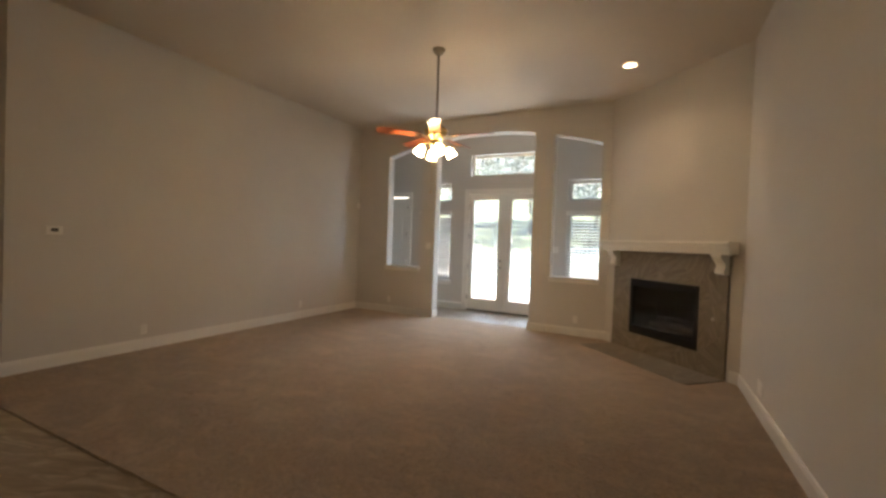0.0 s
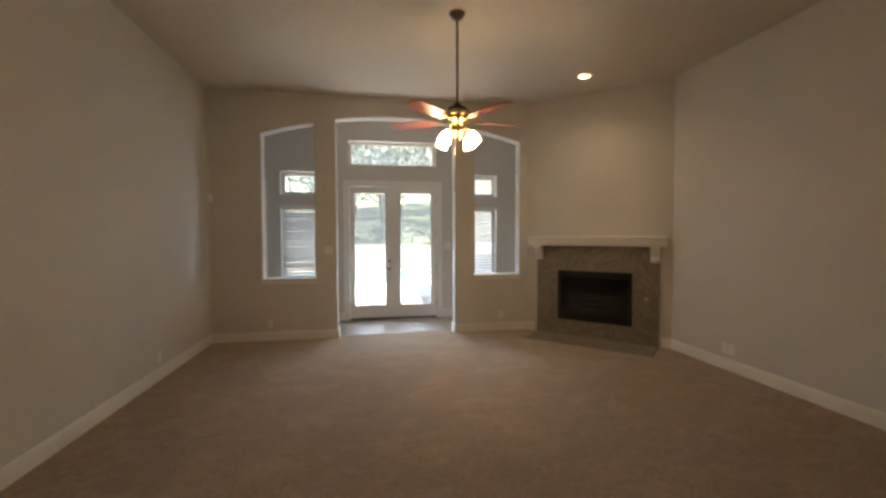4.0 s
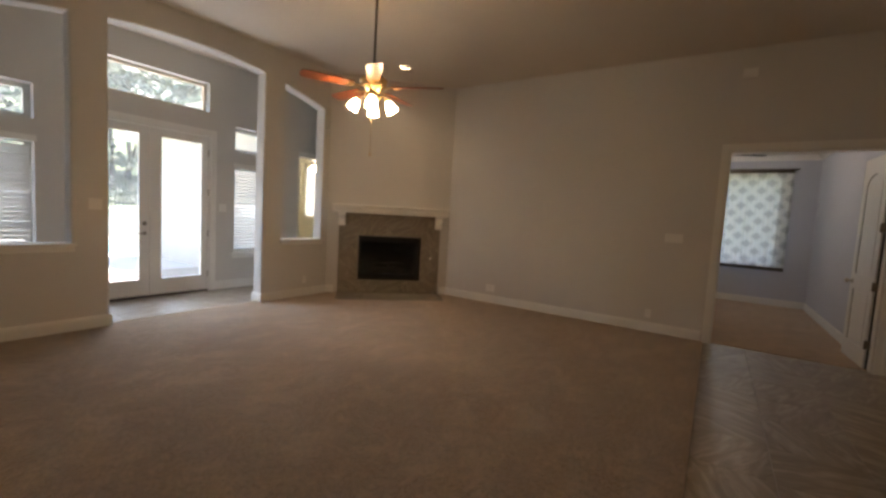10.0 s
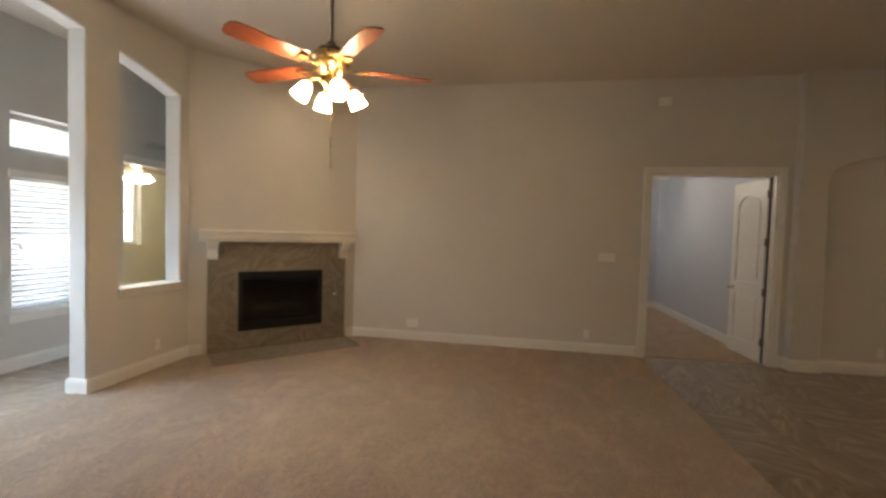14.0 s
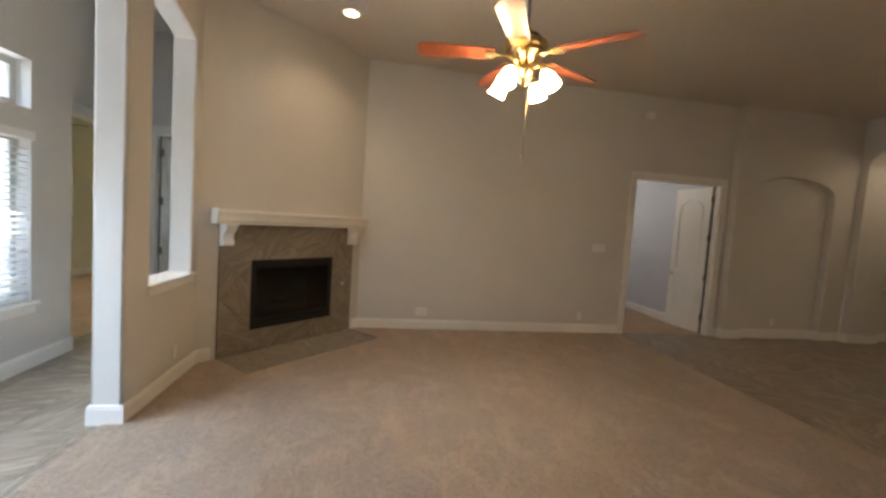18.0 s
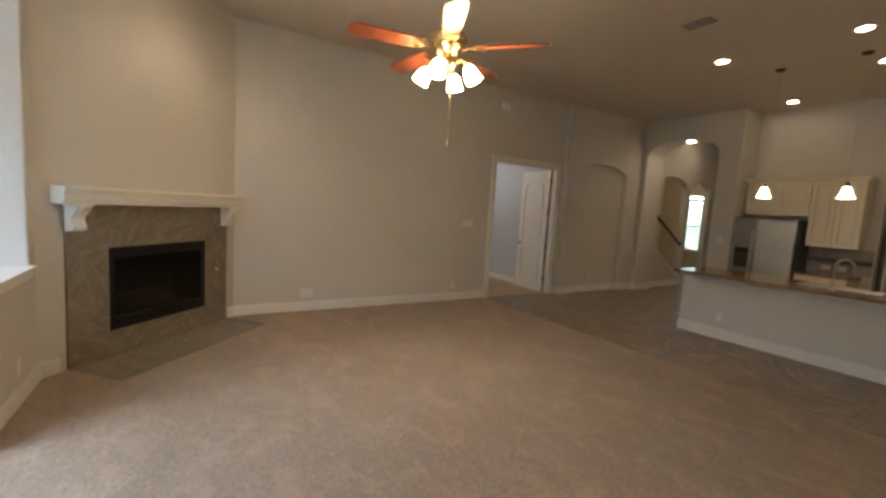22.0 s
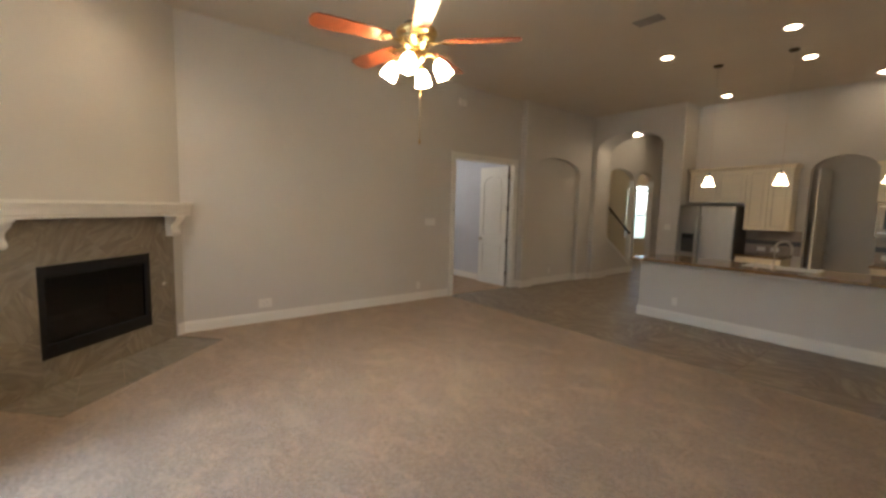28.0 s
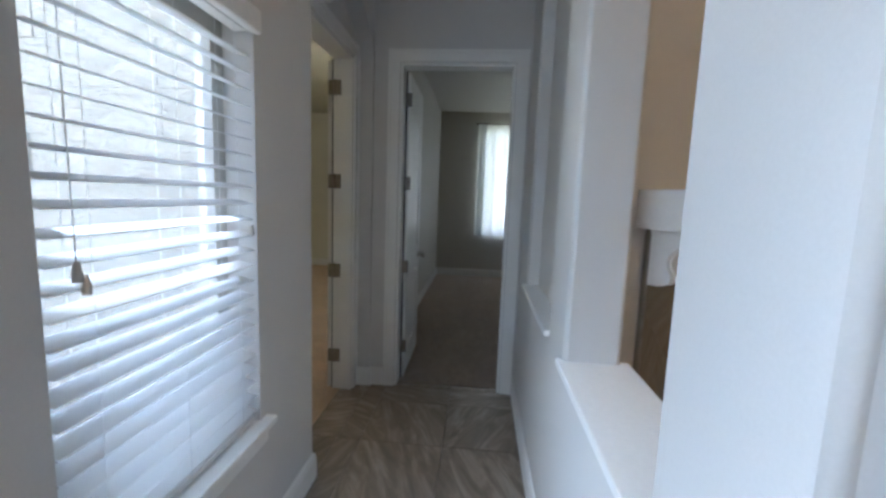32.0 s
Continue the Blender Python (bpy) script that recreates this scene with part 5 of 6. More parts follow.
part("tray", bbox(-5.28, -3.32, 0.8725, -4.54, -2.90, 0.884, 0.004), STEEL, cook)
for x in (-5.12, -4.91, -4.70):
    for y in (-3.21, -3.01):
        part("burner", lathe([(0.0, 0.884), (0.045, 0.884), (0.045, 0.9), (0.03, 0.906), (0.0, 0.906)], 16, Matrix.Translation((x, y, 0))), BLACKPL, cook)
    gr = bmesh.new()
    for q in (-0.08, 0.08):
        join(gr, bbox(x + q - 0.006, -3.30, 0.908, x + q + 0.006, -2.92, 0.922, 0.002))
    for y in (-3.29, -3.21, -3.11, -3.01, -2.93):
        join(gr, bbox(x - 0.09, y - 0.006, 0.908, x + 0.09, y + 0.006, 0.922, 0.002))
    for q in (-0.08, 0.08):
        for y in (-3.29, -2.93):
            join(gr, bbox(x + q - 0.006, y - 0.006, 0.884, x + q + 0.006, y + 0.006, 0.91))
    part("grate", gr, IRON, cook, "black iron grate")
for k in range(5):
    part("knob", lathe([(0.0, 0.884), (0.018, 0.884), (0.016, 0.905), (0.0, 0.907)], 12, Matrix.Translation((-5.12 + 0.105 * k, -2.925 + 0.0, 0))), STEEL, cook)

fr = thing("refrigerator", "stainless steel side-by-side refrigerator with an ice dispenser", "refrigerator")
FRY = -2.83
part("body", bbox(-1.70, KB, 0.02, -0.79, FRY, 1.715, 0.006), BLACKPL, fr, "black refrigerator body")
# same steel as the other door, coloured darker for its weaker reflection
freezer = part("freezer_door", bbox(-1.153, FRY + 0.004, 0.09, -0.793, FRY + 0.075, 1.71, 0.015), SHADED_STEEL, fr)
cooler = part("fridge_door", bbox(-1.697, FRY + 0.004, 0.09, -1.161, FRY + 0.075, 1.71, 0.015), STEEL, fr)
part("dispenser", bbox(-1.075, FRY + 0.070, 0.84, -0.86, FRY + 0.079, 1.19, 0.006), BLACKPL, freezer, "black ice dispenser")
part("dispenser_panel", bbox(-1.06, FRY + 0.079, 1.10, -0.875, FRY + 0.082, 1.17, 0.002), DARKGLASS, freezer)
for x, leaf in ((-1.122, freezer), (-1.192, cooler)):
    part("handle", tube([(x, FRY + 0.07, 0.45), (x, FRY + 0.12, 0.50), (x, FRY + 0.12, 1.45), (x, FRY + 0.07, 1.50)], 0.013), STEEL, leaf, "steel bar handle")

# island with a painted pony wall towards the living room
isl = thing("kitchen_island", "long kitchen island with a grey painted back and cream cabinets", "kitchen island")
part("back_wall", bbox(-4.745, -0.72, 0.0, -1.20, -0.57, 0.85), PAINT, isl, "grey painted back of the island")
part("cap_moulding", sweep([(0, 0), (0.012, 0), (0.02, 0.02), (0.035, 0.035), (0.035, 0.045), (0, 0.045)], [(-4.745, -0.72, 0.805), (-4.745, -0.57, 0.805), (-1.2, -0.57, 0.805), (-1.2, -0.72, 0.805)]), TRIM, isl, "white moulding below the counter")
part("cabinet_run", bbox(-4.70, -1.22, 0.1, -1.24, -0.722, 0.85, 0.003), CABINET, isl, "cream island cabinets")
part("toe_kick", bbox(-4.68, -1.16, 0.0, -1.26, -0.73, 0.1), DARKWOOD, isl)
top = bmesh.new()
top = slab(rect(-4.79, -1.28, -1.15, -0.34), [rect(-3.18, -1.18, -2.45, -0.80)], 0.853, 0.89, flat)
bmesh.ops.bevel(top, geom=[e for e in top.edges if abs(e.verts[0].co.z - e.verts[1].co.z) < 1e-6 and len({f.normal.to_tuple(1) for f in e.link_faces}) > 1], offset=0.007, segments=2, affect="EDGES")
single("island_countertop", top, GRANITE, "long polished brown granite island counter", "countertop")
sink = thing("sink", "stainless steel sink set in the island counter", "sink")
bowl = slab(rect(-3.20, -1.20, -2.43, -0.78), [rect(-3.17, -1.17, -2.46, -0.81)], 0.8905, 0.895, flat)
join(bowl, slab(rect(-3.17, -1.17, -2.46, -0.81), [rect(-3.16, -1.16, -2.47, -0.82)], 0.705, 0.893, flat))
join(bowl, slab(rect(-3.16, -1.16, -2.47, -0.82), [], 0.705, 0.715, flat))
part("bowl", bowl, STEEL, sink)
part("drain", lathe([(0.0, 0.715), (0.045, 0.715), (0.045, 0.718), (0.0, 0.719)], 18, Matrix.Translation((-2.81, -0.98, 0))), NICKEL, sink)
fau = thing("faucet", "satin nickel gooseneck kitchen faucet", "faucet", at=(-2.80, -0.66, 0.89), turn=-60)
part("base", lathe([(0.0, 0.0), (0.028, 0.0), (0.028, 0.012), (0.018, 0.02), (0.018, 0.06), (0.0, 0.06)], 18), NICKEL, fau)
part("spout", tube([(0, 0, 0.05), (0, 0, 0.27)] + [(0, -0.085 + 0.085 * math.cos(math.pi * i / 10), 0.27 + 0.085 * math.sin(math.pi * i / 10)) for i in range(1, 11)] + [(0, -0.172, 0.20)], 0.013), NICKEL, fau)
part("lever", tube([(0.018, 0, 0.045), (0.05, 0.0, 0.06), (0.085, 0.0, 0.095)], 0.006), NICKEL, fau)
disp = thing("soap_dispenser", "small satin nickel soap dispenser beside the sink", "soap dispenser", at=(-2.62, -0.66, 0.89))
part("stem", lathe([(0.0, 0.0), (0.02, 0.0), (0.02, 0.01), (0.009, 0.015), (0.009, 0.07), (0.0, 0.07)], 14), NICKEL, disp)
part("nozzle", tube([(0, 0, 0.065), (0, -0.03, 0.075), (0, -0.07, 0.068)], 0.006), NICKEL, disp)


def pendant(x, y):
    p = thing("pendant_lamp", "small pendant lamp with a lit white glass bell shade", "pendant lamp", group="pendants over the island", at=(x, y, 0))
    part("canopy", lathe([(0.0, H), (0.062, H), (0.062, H - 0.008), (0.04, H - 0.028), (0.0, H - 0.03)], 20), BRONZE, p, "dark bronze canopy")
    part("rod", lathe([(0.0, 2.14), (0.0035, 2.14), (0.0035, H - 0.02), (0.0, H - 0.02)], 8), NICKEL, p, "thin metal rod")
    part("socket", lathe([(0.0, 2.15), (0.014, 2.15), (0.026, 2.12), (0.026, 2.098), (0.0, 2.098)], 16), BRONZE, p)
    part("shade", lathe([(0.024, 2.10), (0.04, 2.088), (0.052, 2.045), (0.066, 1.995), (0.085, 1.962), (0.081, 1.960), (0.061, 1.99), (0.047, 2.04), (0.036, 2.082), (0.024, 2.094)], 26), PENDGLASS, p, "lit white glass bell shade")
    return p


p0 = pendant(-1.84, -1.095)
for x in (-2.68, -3.68):
    copy_thing(p0, pose(x, -1.11, 0))

# pantry door, seen edge-on in its arch
pd = thing("pantry_door", "cream panelled pantry door swung back inside the arch", "door")
panel_leaf(pd, 0.7, 2.38, (-2.60, -3.62, 0), -93, "cream panelled leaf")

# ---- stair ----
st = thing("staircase", "carpeted stair with a white skirt board and dark handrail", "staircase")
for k in range(7):
    part("step", bbox(1.345, -4.75 + 0.26 * k, 0.0, 2.35, -4.75 + 0.26 * (k + 1) + 0.02, 0.175 * (k + 1), 0.008), TAN, st)
sk = slab([(-4.83, 0.16), (-3.5, 0.965), (-3.5, 1.03), (-4.83, 0.225)], [], 1.185, 1.36, along_y)
part("skirt", sk, TRIM, st, "white sloping skirt cap")
hr = thing("handrail", "dark stained wooden handrail on the stair", "handrail")
part("rail", tube([(1.16, -4.62, 1.04), (1.16, -3.5, 1.71)], 0.028), DARKWOOD, hr)
part("rail_end", lathe([(0.0, -0.045), (0.035, -0.03), (0.045, 0.0), (0.035, 0.03), (0.0, 0.045)], 16, Matrix.Translation((1.16, -4.63, 1.035))), DARKWOOD, hr)
for y, z in ((-4.4, 1.15), (-3.7, 1.57)):
    part("bracket", tube([(1.2, y, z - 0.06), (1.165, y, z - 0.06), (1.16, y, z - 0.01)], 0.007), BRONZE, hr)


# ---- bedroom and end-room curtains ----
def curtain(name, material, y0, y1, z0, z1, x, waves, depth, label, category="curtain"):
    bm = bmesh.new()
    cols = waves * 8
    rows = []
    for j in range(5):
        z = z0 + (z1 - z0) * j / 4
        sway = 1.0 + 0.25 * (1 - j / 4)
        rows.append([bm.verts.new((x + depth * sway * math.sin(2 * math.pi * waves * i / cols) + 0.3 * depth * math.sin(1.7 * i), y0 + (y1 - y0) * i / cols, z)) for i in range(cols + 1)])
    for a, b in zip(rows, rows[1:]):
        for i in range(cols):
            bm.faces.new((a[i], a[i + 1], b[i + 1], b[i])).smooth = True
    return part("panel", bm, material, name, label)


cu = thing("patterned_curtain", "pale curtain with a grey medallion pattern, closed over the bedroom window", "curtain")
curtain(cu, CURTAIN, -0.03, 1.72, 0.78, 2.72, 5.60, 11, 0.018, "pale cloth with grey medallions")
part("rod", tube([(5.60, -0.10, 2.73), (5.60, 1.80, 2.73)], 0.012), DARKWOOD, cu, "dark curtain rod")
for y in (-0.06, 1.76):
    part("rod_bracket", bbox(5.595, y - 0.01, 2.70, 5.705, y + 0.01, 2.72), DARKWOOD, cu)
part("hem_band", bbox(5.575, -0.03, 0.715, 5.625, 1.72, 0.785, 0.008), BRONZE, cu, "dark brown bottom band")
part("top_band", bbox(5.575, -0.03, 2.655, 5.625, 1.72, 2.715, 0.008), BRONZE, cu, "dark brown top band")
cu = thing("sheer_curtain", "white sheer curtain over the bedroom window", "curtain")
curtain(cu, SHEER, 4.9, 7.25, 0.80, 2.82, 6.08, 12, 0.022, "white sheer cloth")
part("rod", tube([(6.08, 4.85, 2.83), (6.08, 7.3, 2.83)], 0.010), DARKWOOD, cu, "dark curtain rod")
for y in (4.9, 7.27):
    part("rod_bracket", bbox(6.075, y - 0.01, 2.81, 6.155, y + 0.01, 2.83), DARKWOOD, cu)
bf = thing("bedroom_fan", "dark-bladed bedroom ceiling fan with a lit lamp", "ceiling fan", at=(3.56, 1.13, 0))
part("canopy", lathe([(0.0, 3.0), (0.07, 3.0), (0.05, 2.95), (0.012, 2.93), (0.012, 2.80), (0.0, 2.80)], 18), BRONZE, bf)
part("motor_housing", lathe([(0.0, 2.82), (0.09, 2.81), (0.12, 2.77), (0.09, 2.72), (0.0, 2.71)], 22), BRASS, bf)
for k in range(5):
    bl = slab([(0.13, -0.05), (0.6, -0.068), (0.64, -0.04), (0.64, 0.04), (0.6, 0.068), (0.13, 0.05)], [], 2.742, 2.75, flat)
    bmesh.ops.transform(bl, matrix=Matrix.Rotation(radians(72 * k - 60), 4, "Z"), verts=bl.verts)
    part("blade", bl, FIREBLACK, bf)
part("shade", lathe([(0.0, 2.60), (0.04, 2.605), (0.065, 2.63), (0.07, 2.66), (0.045, 2.71), (0.0, 2.71)], 20), ROOMGLASS, bf, "lit frosted lamp bowl")
yf = thing("yellow_room_fan", "ceiling fan with four lit bell shades in the pale yellow room", "ceiling fan", at=(2.15, 9.7, 0))
part("canopy", lathe([(0.0, 3.05), (0.07, 3.05), (0.05, 3.0), (0.012, 2.98), (0.012, 2.66), (0.0, 2.66)], 18), BRONZE, yf)
part("motor_housing", lathe([(0.0, 2.67), (0.09, 2.66), (0.12, 2.62), (0.09, 2.55), (0.05, 2.50), (0.0, 2.49)], 22), BRASS, yf)
for k in range(5):
    bl = slab([(0.13, -0.05), (0.6, -0.068), (0.64, -0.04), (0.64, 0.04), (0.6, 0.068), (0.13, 0.05)], [], 2.572, 2.58, flat)
    bmesh.ops.transform(bl, matrix=Matrix.Rotation(radians(72 * k + 5), 4, "Z"), verts=bl.verts)
    part("blade", bl, DARKWOOD, yf)
for k in range(4):
    tilt = Matrix.Rotation(radians(90 * k + 25), 4, "Z") @ Matrix.Translation((0.12, 0, 2.48)) @ Matrix.Rotation(radians(-30), 4, "Y")
    part("shade", lathe([(0.026, 0.0), (0.05, -0.045), (0.06, -0.10), (0.068, -0.125), (0.062, -0.125), (0.05, -0.09), (0.04, -0.045), (0.02, -0.004)], 18, tilt), YELLOWGLOW, yf, "lit frosted bell shade")

# ---- outside ----
single("ground", slab([(-400, -300), (400, -300), (400, 400), (-400, 400)], [], -0.6, -0.20, flat), GRASS, "grass ground reaching the horizon", "ground", kind="structure")
single("patio", slab(rect(-14, NY + 0.2, 16, 20.0), [rect(-8, 14.6, 6, 19.2)], -0.5, -0.10, flat), PATIO, "pale concrete patio in sunlight", "patio", kind="structure")
single("pool", slab(rect(-8, 14.6, 6, 19.2), [], -0.3, -0.17, flat), POOL, "pale blue swimming pool water", "pool", kind="structure")
single("wall_wing", slab(rect(8.16, -0.2, 14.0, 3.7), [], 0.0, 0.155, along_y), LIMESTONE, "pale limestone wall of the house wing", "wall", kind="structure")
wing = bpy.data.objects["wall_wing"]
cut = random.Random(9)
stones = [mesh("stone", bbox(-0.006, -w / 2 + 0.0008, -0.0992, 0.02, w / 2 - 0.0008, 0.0992, 0.002, 1), LIMESTONE) for w in (0.34, 0.46, 0.56)]
for row in range(17):
    y = 8.22 - cut.uniform(0, 0.3)
    while y < 11.4:
        k = cut.randrange(3)
        w = (0.34, 0.46, 0.56)[k]
        o = new("stone", stones[k])
        o.parent = wing
        o.matrix_local = pose(-0.004 + cut.uniform(-0.004, 0.006), max(y + w / 2, 8.18 + w / 2), 0.0 + 0.2 * row)
        y += w
single("wing_eave", bbox(-0.55, 8.99, 2.93, 0.0, 14.5, 3.08, 0.01), STUCCO, "tan stucco eave along the house wing", "eave", kind="structure")
single("wall_wing_end", slab(rect(0.155, -0.2, 6.6, 3.7), [], 13.85, 14.0, along_x), LIMESTONE, "pale limestone wall of the house wing", "wall", kind="structure")
single("retaining_wall", bbox(-30, 20.0, -0.2, 40, 20.35, 0.98, 0.03), LIMESTONE, "pale stone retaining wall at the garden edge", "wall", kind="structure")
bank = bmesh.new()
grid = {}
for i in range(41):
    for j in range(14):
        x, y = -60 + 3.4 * i, 20.35 + 4.2 * j
        grid[i, j] = bank.verts.new((x, y, 0.85 + 0.10 * (y - 20.35) + 0.004 * max(0, y - 27) ** 2 + 0.35 * noise.noise((x * 0.12, y * 0.12, 0))))
for i in range(40):
    for j in range(13):
        bank.faces.new((grid[i, j], grid[i + 1, j], grid[i + 1, j + 1], grid[i, j + 1])).smooth = True
single("hillside", bank, GRASS, "rough green hillside behind the fence", "hillside", kind="structure")
fence = thing("iron_fence", "black iron picket fence on the retaining wall", "fence")
for z in (1.15, 2.30):
    part("rail", bbox(-12, 20.14, z, 24, 20.18, z + 0.04), IRON, fence)
pk = mesh("picket", bbox(-0.009, -0.009, 0, 0.009, 0.009, 1.48), IRON)
ps = mesh("post", bbox(-0.03, -0.03, 0, 0.03, 0.03, 1.55), IRON)
for i in range(0, 270):
    o = new("post" if i % 18 == 0 else "picket", ps if i % 18 == 0 else pk)
    o.parent = fence
    o.matrix_local = pose(-11.5 + 0.13 * i, 20.16, 0.975)


def tree(x, y, z, h, r, seed):
    """An oak: tapered trunk, limbs and a ragged crown of leaf clumps."""
    rnd = random.Random(seed)
    t = thing("oak_tree", "leafy green oak tree on the hillside", "tree", group="oaks behind the fence", at=(x, y, z))
    wood = tube([(0.12 * math.sin(k), 0.1 * math.cos(1.7 * k), h * 0.55 * k / 6) for k in range(7)], 0.16, 9)
    for v in wood.verts:
        f = 1.25 - 0.9 * v.co.z / (h * 0.55)
        v.co.x *= f
        v.co.y *= f
    tips = []
    for k in range(9):
        a = 2.4 * k + rnd.random()
        b = h * rnd.uniform(0.28, 0.5)
        e = Vector((r * rnd.uniform(0.45, 0.8) * math.cos(a), r * rnd.uniform(0.45, 0.8) * math.sin(a), h * rnd.uniform(0.5, 0.9)))
        join(wood, tube([(0.05, 0, b), e * 0.5 + Vector((0, 0, b * 0.42)), e], 0.05, 6))
        tips.append(e)
    part("trunk", wood, BARK, t)
    verts, faces = [], []
    for k in range(90):
        c = rnd.choice(tips) if k < 50 else Vector((rnd.gauss(0, r * 0.42), rnd.gauss(0, r * 0.42), h * rnd.uniform(0.4, 0.98)))
        c = c + Vector((rnd.gauss(0, 0.5), rnd.gauss(0, 0.5), rnd.gauss(0, 0.4)))
        s = rnd.uniform(0.45, 0.95) * max(1.0, r / 3.8)
        for _ in range(40):
            p = c + Vector((rnd.gauss(0, s * 0.5), rnd.gauss(0, s * 0.5), rnd.gauss(0, s * 0.36)))
            q = Euler((rnd.uniform(0, 6.28), rnd.uniform(-0.8, 0.8), rnd.uniform(0, 6.28))).to_matrix()
            w = rnd.uniform(0.09, 0.19) * max(1.0, r / 3.8)
            k0 = len(verts)
            for du, dv in ((-w, 0), (0, -0.6 * w), (w, 0), (0, 0.6 * w)):
                verts.append(p + q @ Vector((du, dv, 0.15 * du)))
            faces.append((k0, k0 + 1, k0 + 2, k0 + 3))
    me = bpy.data.meshes.new("crown")
    me.from_pydata([tuple(v) for v in verts], [], faces)
    me.materials.append(LEAF)
    o = new("crown", me)
    o.parent = t
    tagged(o, "ragged crown of small leaves")


for k, (x, y, h, r) in enumerate(((-11, 25, 7.5, 3.2), (-6.2, 27, 8.5, 3.6), (-2.0, 24.5, 6.5, 2.8), (1.6, 27.5, 9.0, 3.8), (5.2, 25.0, 7.0, 3.0), (9.0, 28, 8.5, 3.6), (13.5, 26, 7.5, 3.2), (18, 29, 9, 3.8), (-17, 29, 9, 3.8), (-0.5, 33, 10, 4.2), (7, 35, 11, 4.5), (23, 31, 9, 3.8), (-8.5, 33, 10.5, 4.4), (-4, 38, 11, 4.6), (3.4, 31, 9.5, 4.2), (11, 32, 10, 4.4), (16, 36, 11, 4.6), (4, 42, 11, 4.8), (-12, 39, 11, 4.6), (28, 37, 11, 4.8), (21, 44, 11, 4.8), (11, 45, 12, 5))):
    tree(x, y, 0.75 + 0.10 * (y - 20.35) + 0.004 * max(0, y - 27) ** 2, h, r, 11 + k)
for k in range(10):
    x, y = -30 + 7.2 * k + 1.4 * math.sin(5 * k), 37 + 3 * math.sin(2.1 * k)
    tree(x, y, 0.6 + 0.10 * (y - 20.35) + 0.004 * (y - 27) ** 2, 14 + 1.5 * math.cos(3 * k), 5.8, 60 + k)
rnd = random.Random(5)
vv, ff = [], []
for k in range(70):
    c = Vector((rnd.uniform(-14, 24), rnd.uniform(20.9, 24), 0))
    c.z = 0.9 + 0.1 * (c.y - 20.35) + rnd.uniform(0.1, 0.6)
    for _ in range(70):
        p = c + Vector((rnd.gauss(0, 0.45), rnd.gauss(0, 0.35), rnd.gauss(0, 0.3)))
        w = rnd.uniform(0.04, 0.10)
        q = Euler((rnd.uniform(0, 6.28), rnd.uniform(-0.8, 0.8), rnd.uniform(0, 6.28))).to_matrix()
        k0 = len(vv)
        vv += [tuple(p + q @ Vector(s)) for s in ((-w, 0, 0), (0, -0.6 * w, 0), (w, 0, 0), (0, 0.6 * w, 0))]
        ff.append((k0, k0 + 1, k0 + 2, k0 + 3))
me = bpy.data.meshes.new("shrubs")
me.from_pydata(vv, [], ff)
me.materials.append(LEAF)
tagged(new("shrubs", me), "low green shrubs along the fence", "shrubs", kind="stuff")

# ---- tiles ----
TS = 0.508


def tile_mesh(w, h, t=0.012, joint=0.0012):
    bm = bbox(-w / 2 + joint, -h / 2 + joint, -t, w / 2 - joint, h / 2 - joint, 0.0)
    bmesh.ops.bevel(bm, geom=[e for e in bm.edges if e.verts[0].co.z > -1e-5 and e.verts[1].co.z > -1e-5], offset=0.0015, segments=1, affect="EDGES")
    return mesh("tile", bm, TILE)


shared = {}


def lay(x0, y0, x1, y1):
    """Square tiles over a rectangle, cut at its edges."""
    nx0, nx1 = math.floor((x0 - 0.1) / TS), math.ceil((x1 - 0.1) / TS)
    ny0, ny1 = math.floor((y0 - 0.2) / TS), math.ceil((y1 - 0.2) / TS)
    for i in range(nx0, nx1):
        for j in range(ny0, ny1):
            a, b = max(x0, 0.1 + TS * i), min(x1, 0.1 + TS * (i + 1))
            c, d_ = max(y0, 0.2 + TS * j), min(y1, 0.2 + TS * (j + 1))
            if b - a < 0.02 or d_ - c < 0.02:
                continue
            key = (round(b - a, 3), round(d_ - c, 3))
            if key not in shared:
                shared[key] = tile_mesh(*key)
            o = new("tile", shared[key])
            o.parent = floor
            o.matrix_local = pose((a + b) / 2, (c + d_) / 2, 0.0)


lay(-6.6, -3.45, 1.2, 1.15)
lay(1.2, -0.58, EX + 0.06, 1.15)
lay(-5.75, BY, 1.366, NY)
lay(-3.18, 6.755, -1.358, BY)
lay(0.23, NY, 1.34, 8.16)
lay(1.366, 6.945, 1.43, 7.765)
lay(-0.62, -6.65, 1.2, -3.45)
lay(1.2, -8.2, 3.8, -4.78)

# fireplace surround and hearth tiles, set diagonally
S = 0.877


def clip(poly, keep):
    out = []
    for i, p in enumerate(poly):
        q = poly[(i + 1) % len(poly)]
        a, b = keep(p), keep(q)
        if a >= 0:
            out.append(p)
        if a * b < 0:
            f = a / (a - b)
            out.append((p[0] + f * (q[0] - p[0]), p[1] + f * (q[1] - p[1])))
    return out


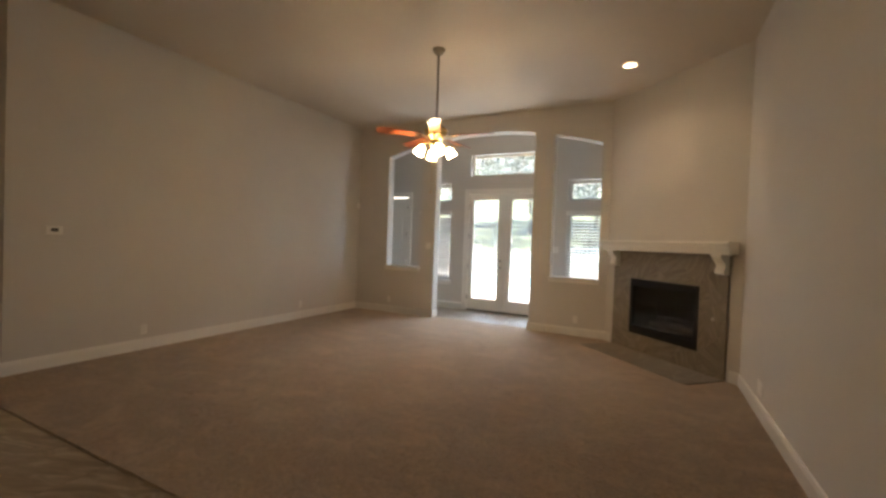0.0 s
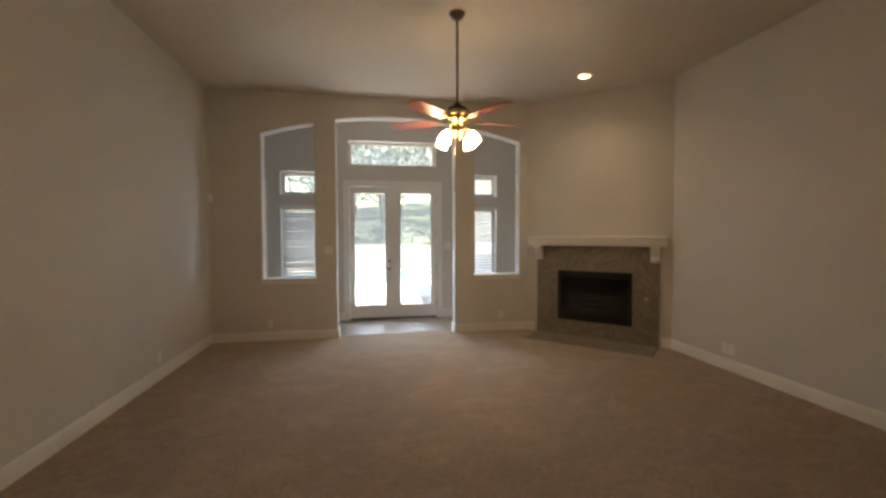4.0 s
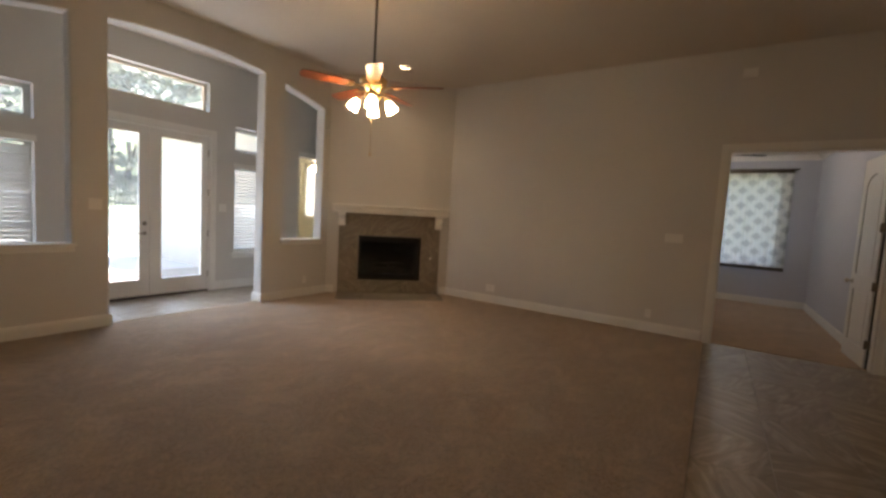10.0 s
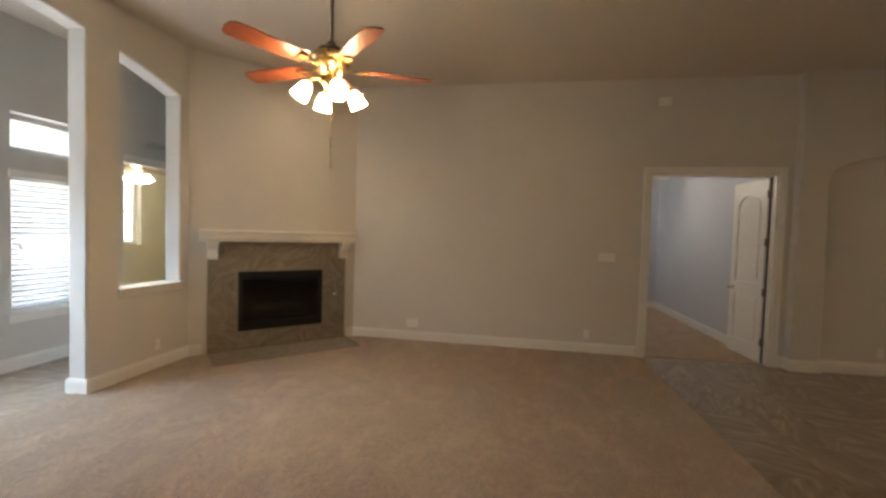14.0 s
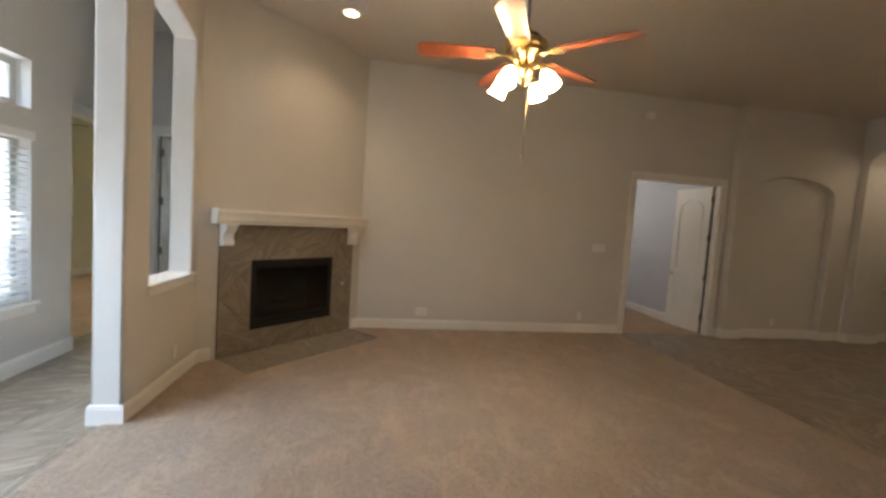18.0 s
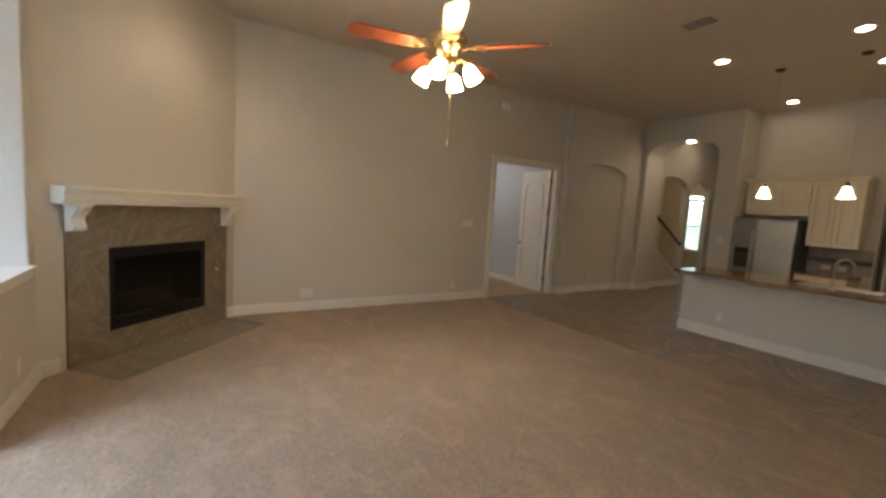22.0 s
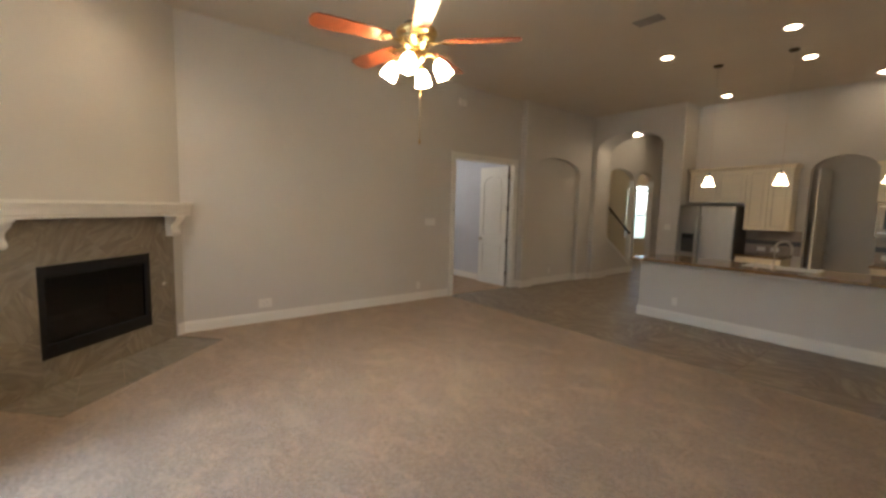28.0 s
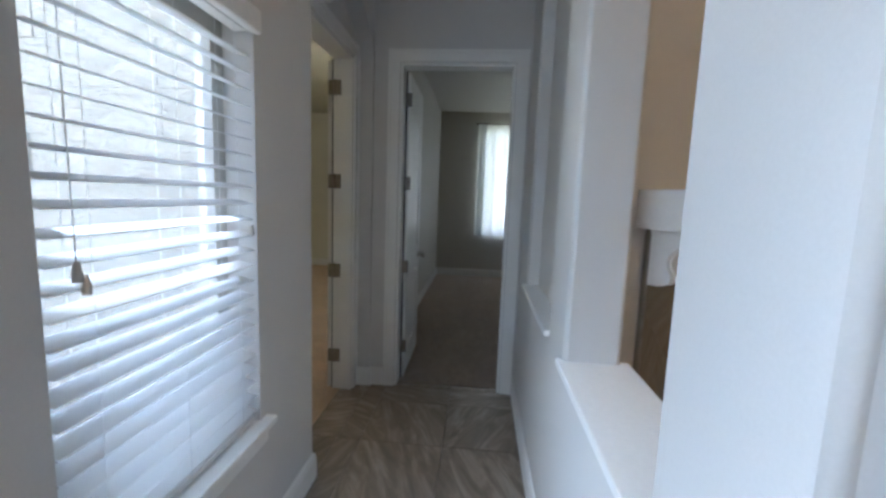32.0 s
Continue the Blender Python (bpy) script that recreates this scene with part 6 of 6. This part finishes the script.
def diagonal_tiles(u0, v0, u1, v1, size, place, parent, name, label=""):
    step = size * math.sqrt(2) / 2
    k = 0
    for i in range(-1, int((u1 - u0) / step) + 2):
        for j in range(-1, int((v1 - v0) / step) + 2):
            if (i + j) % 2:
                continue
            cu_, cv = u0 + step * i, v0 + step * j
            r = step - 0.0014
            poly = [(cu_ - r, cv), (cu_, cv - r), (cu_ + r, cv), (cu_, cv + r)]
            for keep in (lambda p: p[0] - u0, lambda p: u1 - p[0], lambda p: p[1] - v0, lambda p: v1 - p[1]):
                if poly:
                    poly = clip(poly, keep)
            if len(poly) < 3:
                continue
            area = abs(sum(poly[q][0] * poly[(q + 1) % len(poly)][1] - poly[(q + 1) % len(poly)][0] * poly[q][1] for q in range(len(poly)))) / 2
            if area < 2e-4:
                continue
            mu, mv = sum(p[0] for p in poly) / len(poly), sum(p[1] for p in poly) / len(poly)
            bm = slab([(p[0] - mu, p[1] - mv) for p in poly], [], 0.0, 0.012, flat)
            o = part(name, bm, STONE, parent, label)
            o.matrix_local = place(mu, mv)
            k += 1


def upright(w):
    base = C45 @ Matrix.Translation((0, -w, 0))
    return lambda u, v: base @ Matrix.Translation((u, 0, v)) @ Matrix.Rotation(radians(90), 4, "X")


part("backer", slab(rect(-S, 0.0, S, 1.395), [rect(-FW + 0.004, FZ0 + 0.004, FW - 0.004, FZ1 - 0.004)], 0.001, 0.016, on45), GROUT, fire, "grey tile backing")
for a in ((-S, 0.0, -FW, 1.395), (FW, 0.0, S, 1.395), (-FW, FZ1, FW, 1.395), (-FW, 0.0, FW, FZ0)):
    diagonal_tiles(*a, 0.30, upright(0.015), fire, "tile")
hearth = thing("hearth", "grey stone-look tile hearth set flush in the carpet", "hearth", kind="structure")
part("bed", slab(rect(-S, 0.03, S, 0.59), [], -0.015, 0.006, lambda u, v, w: C45 @ Vector((u, -v, w))), GROUT, hearth)
diagonal_tiles(-S, 0.03, S, 0.58, 0.30, lambda u, v: C45 @ Matrix.Translation((u, -v, 0.017)) @ Matrix.Rotation(math.pi, 4, "X"), hearth, "tile")
part("edge_strip", slab(rect(S + 0.001, 0.03, S + 0.013, 0.58), [], -0.01, 0.021, lambda u, v, w: C45 @ Vector((u, -v, w))), BRONZE, hearth, "dark edge strip of the hearth")
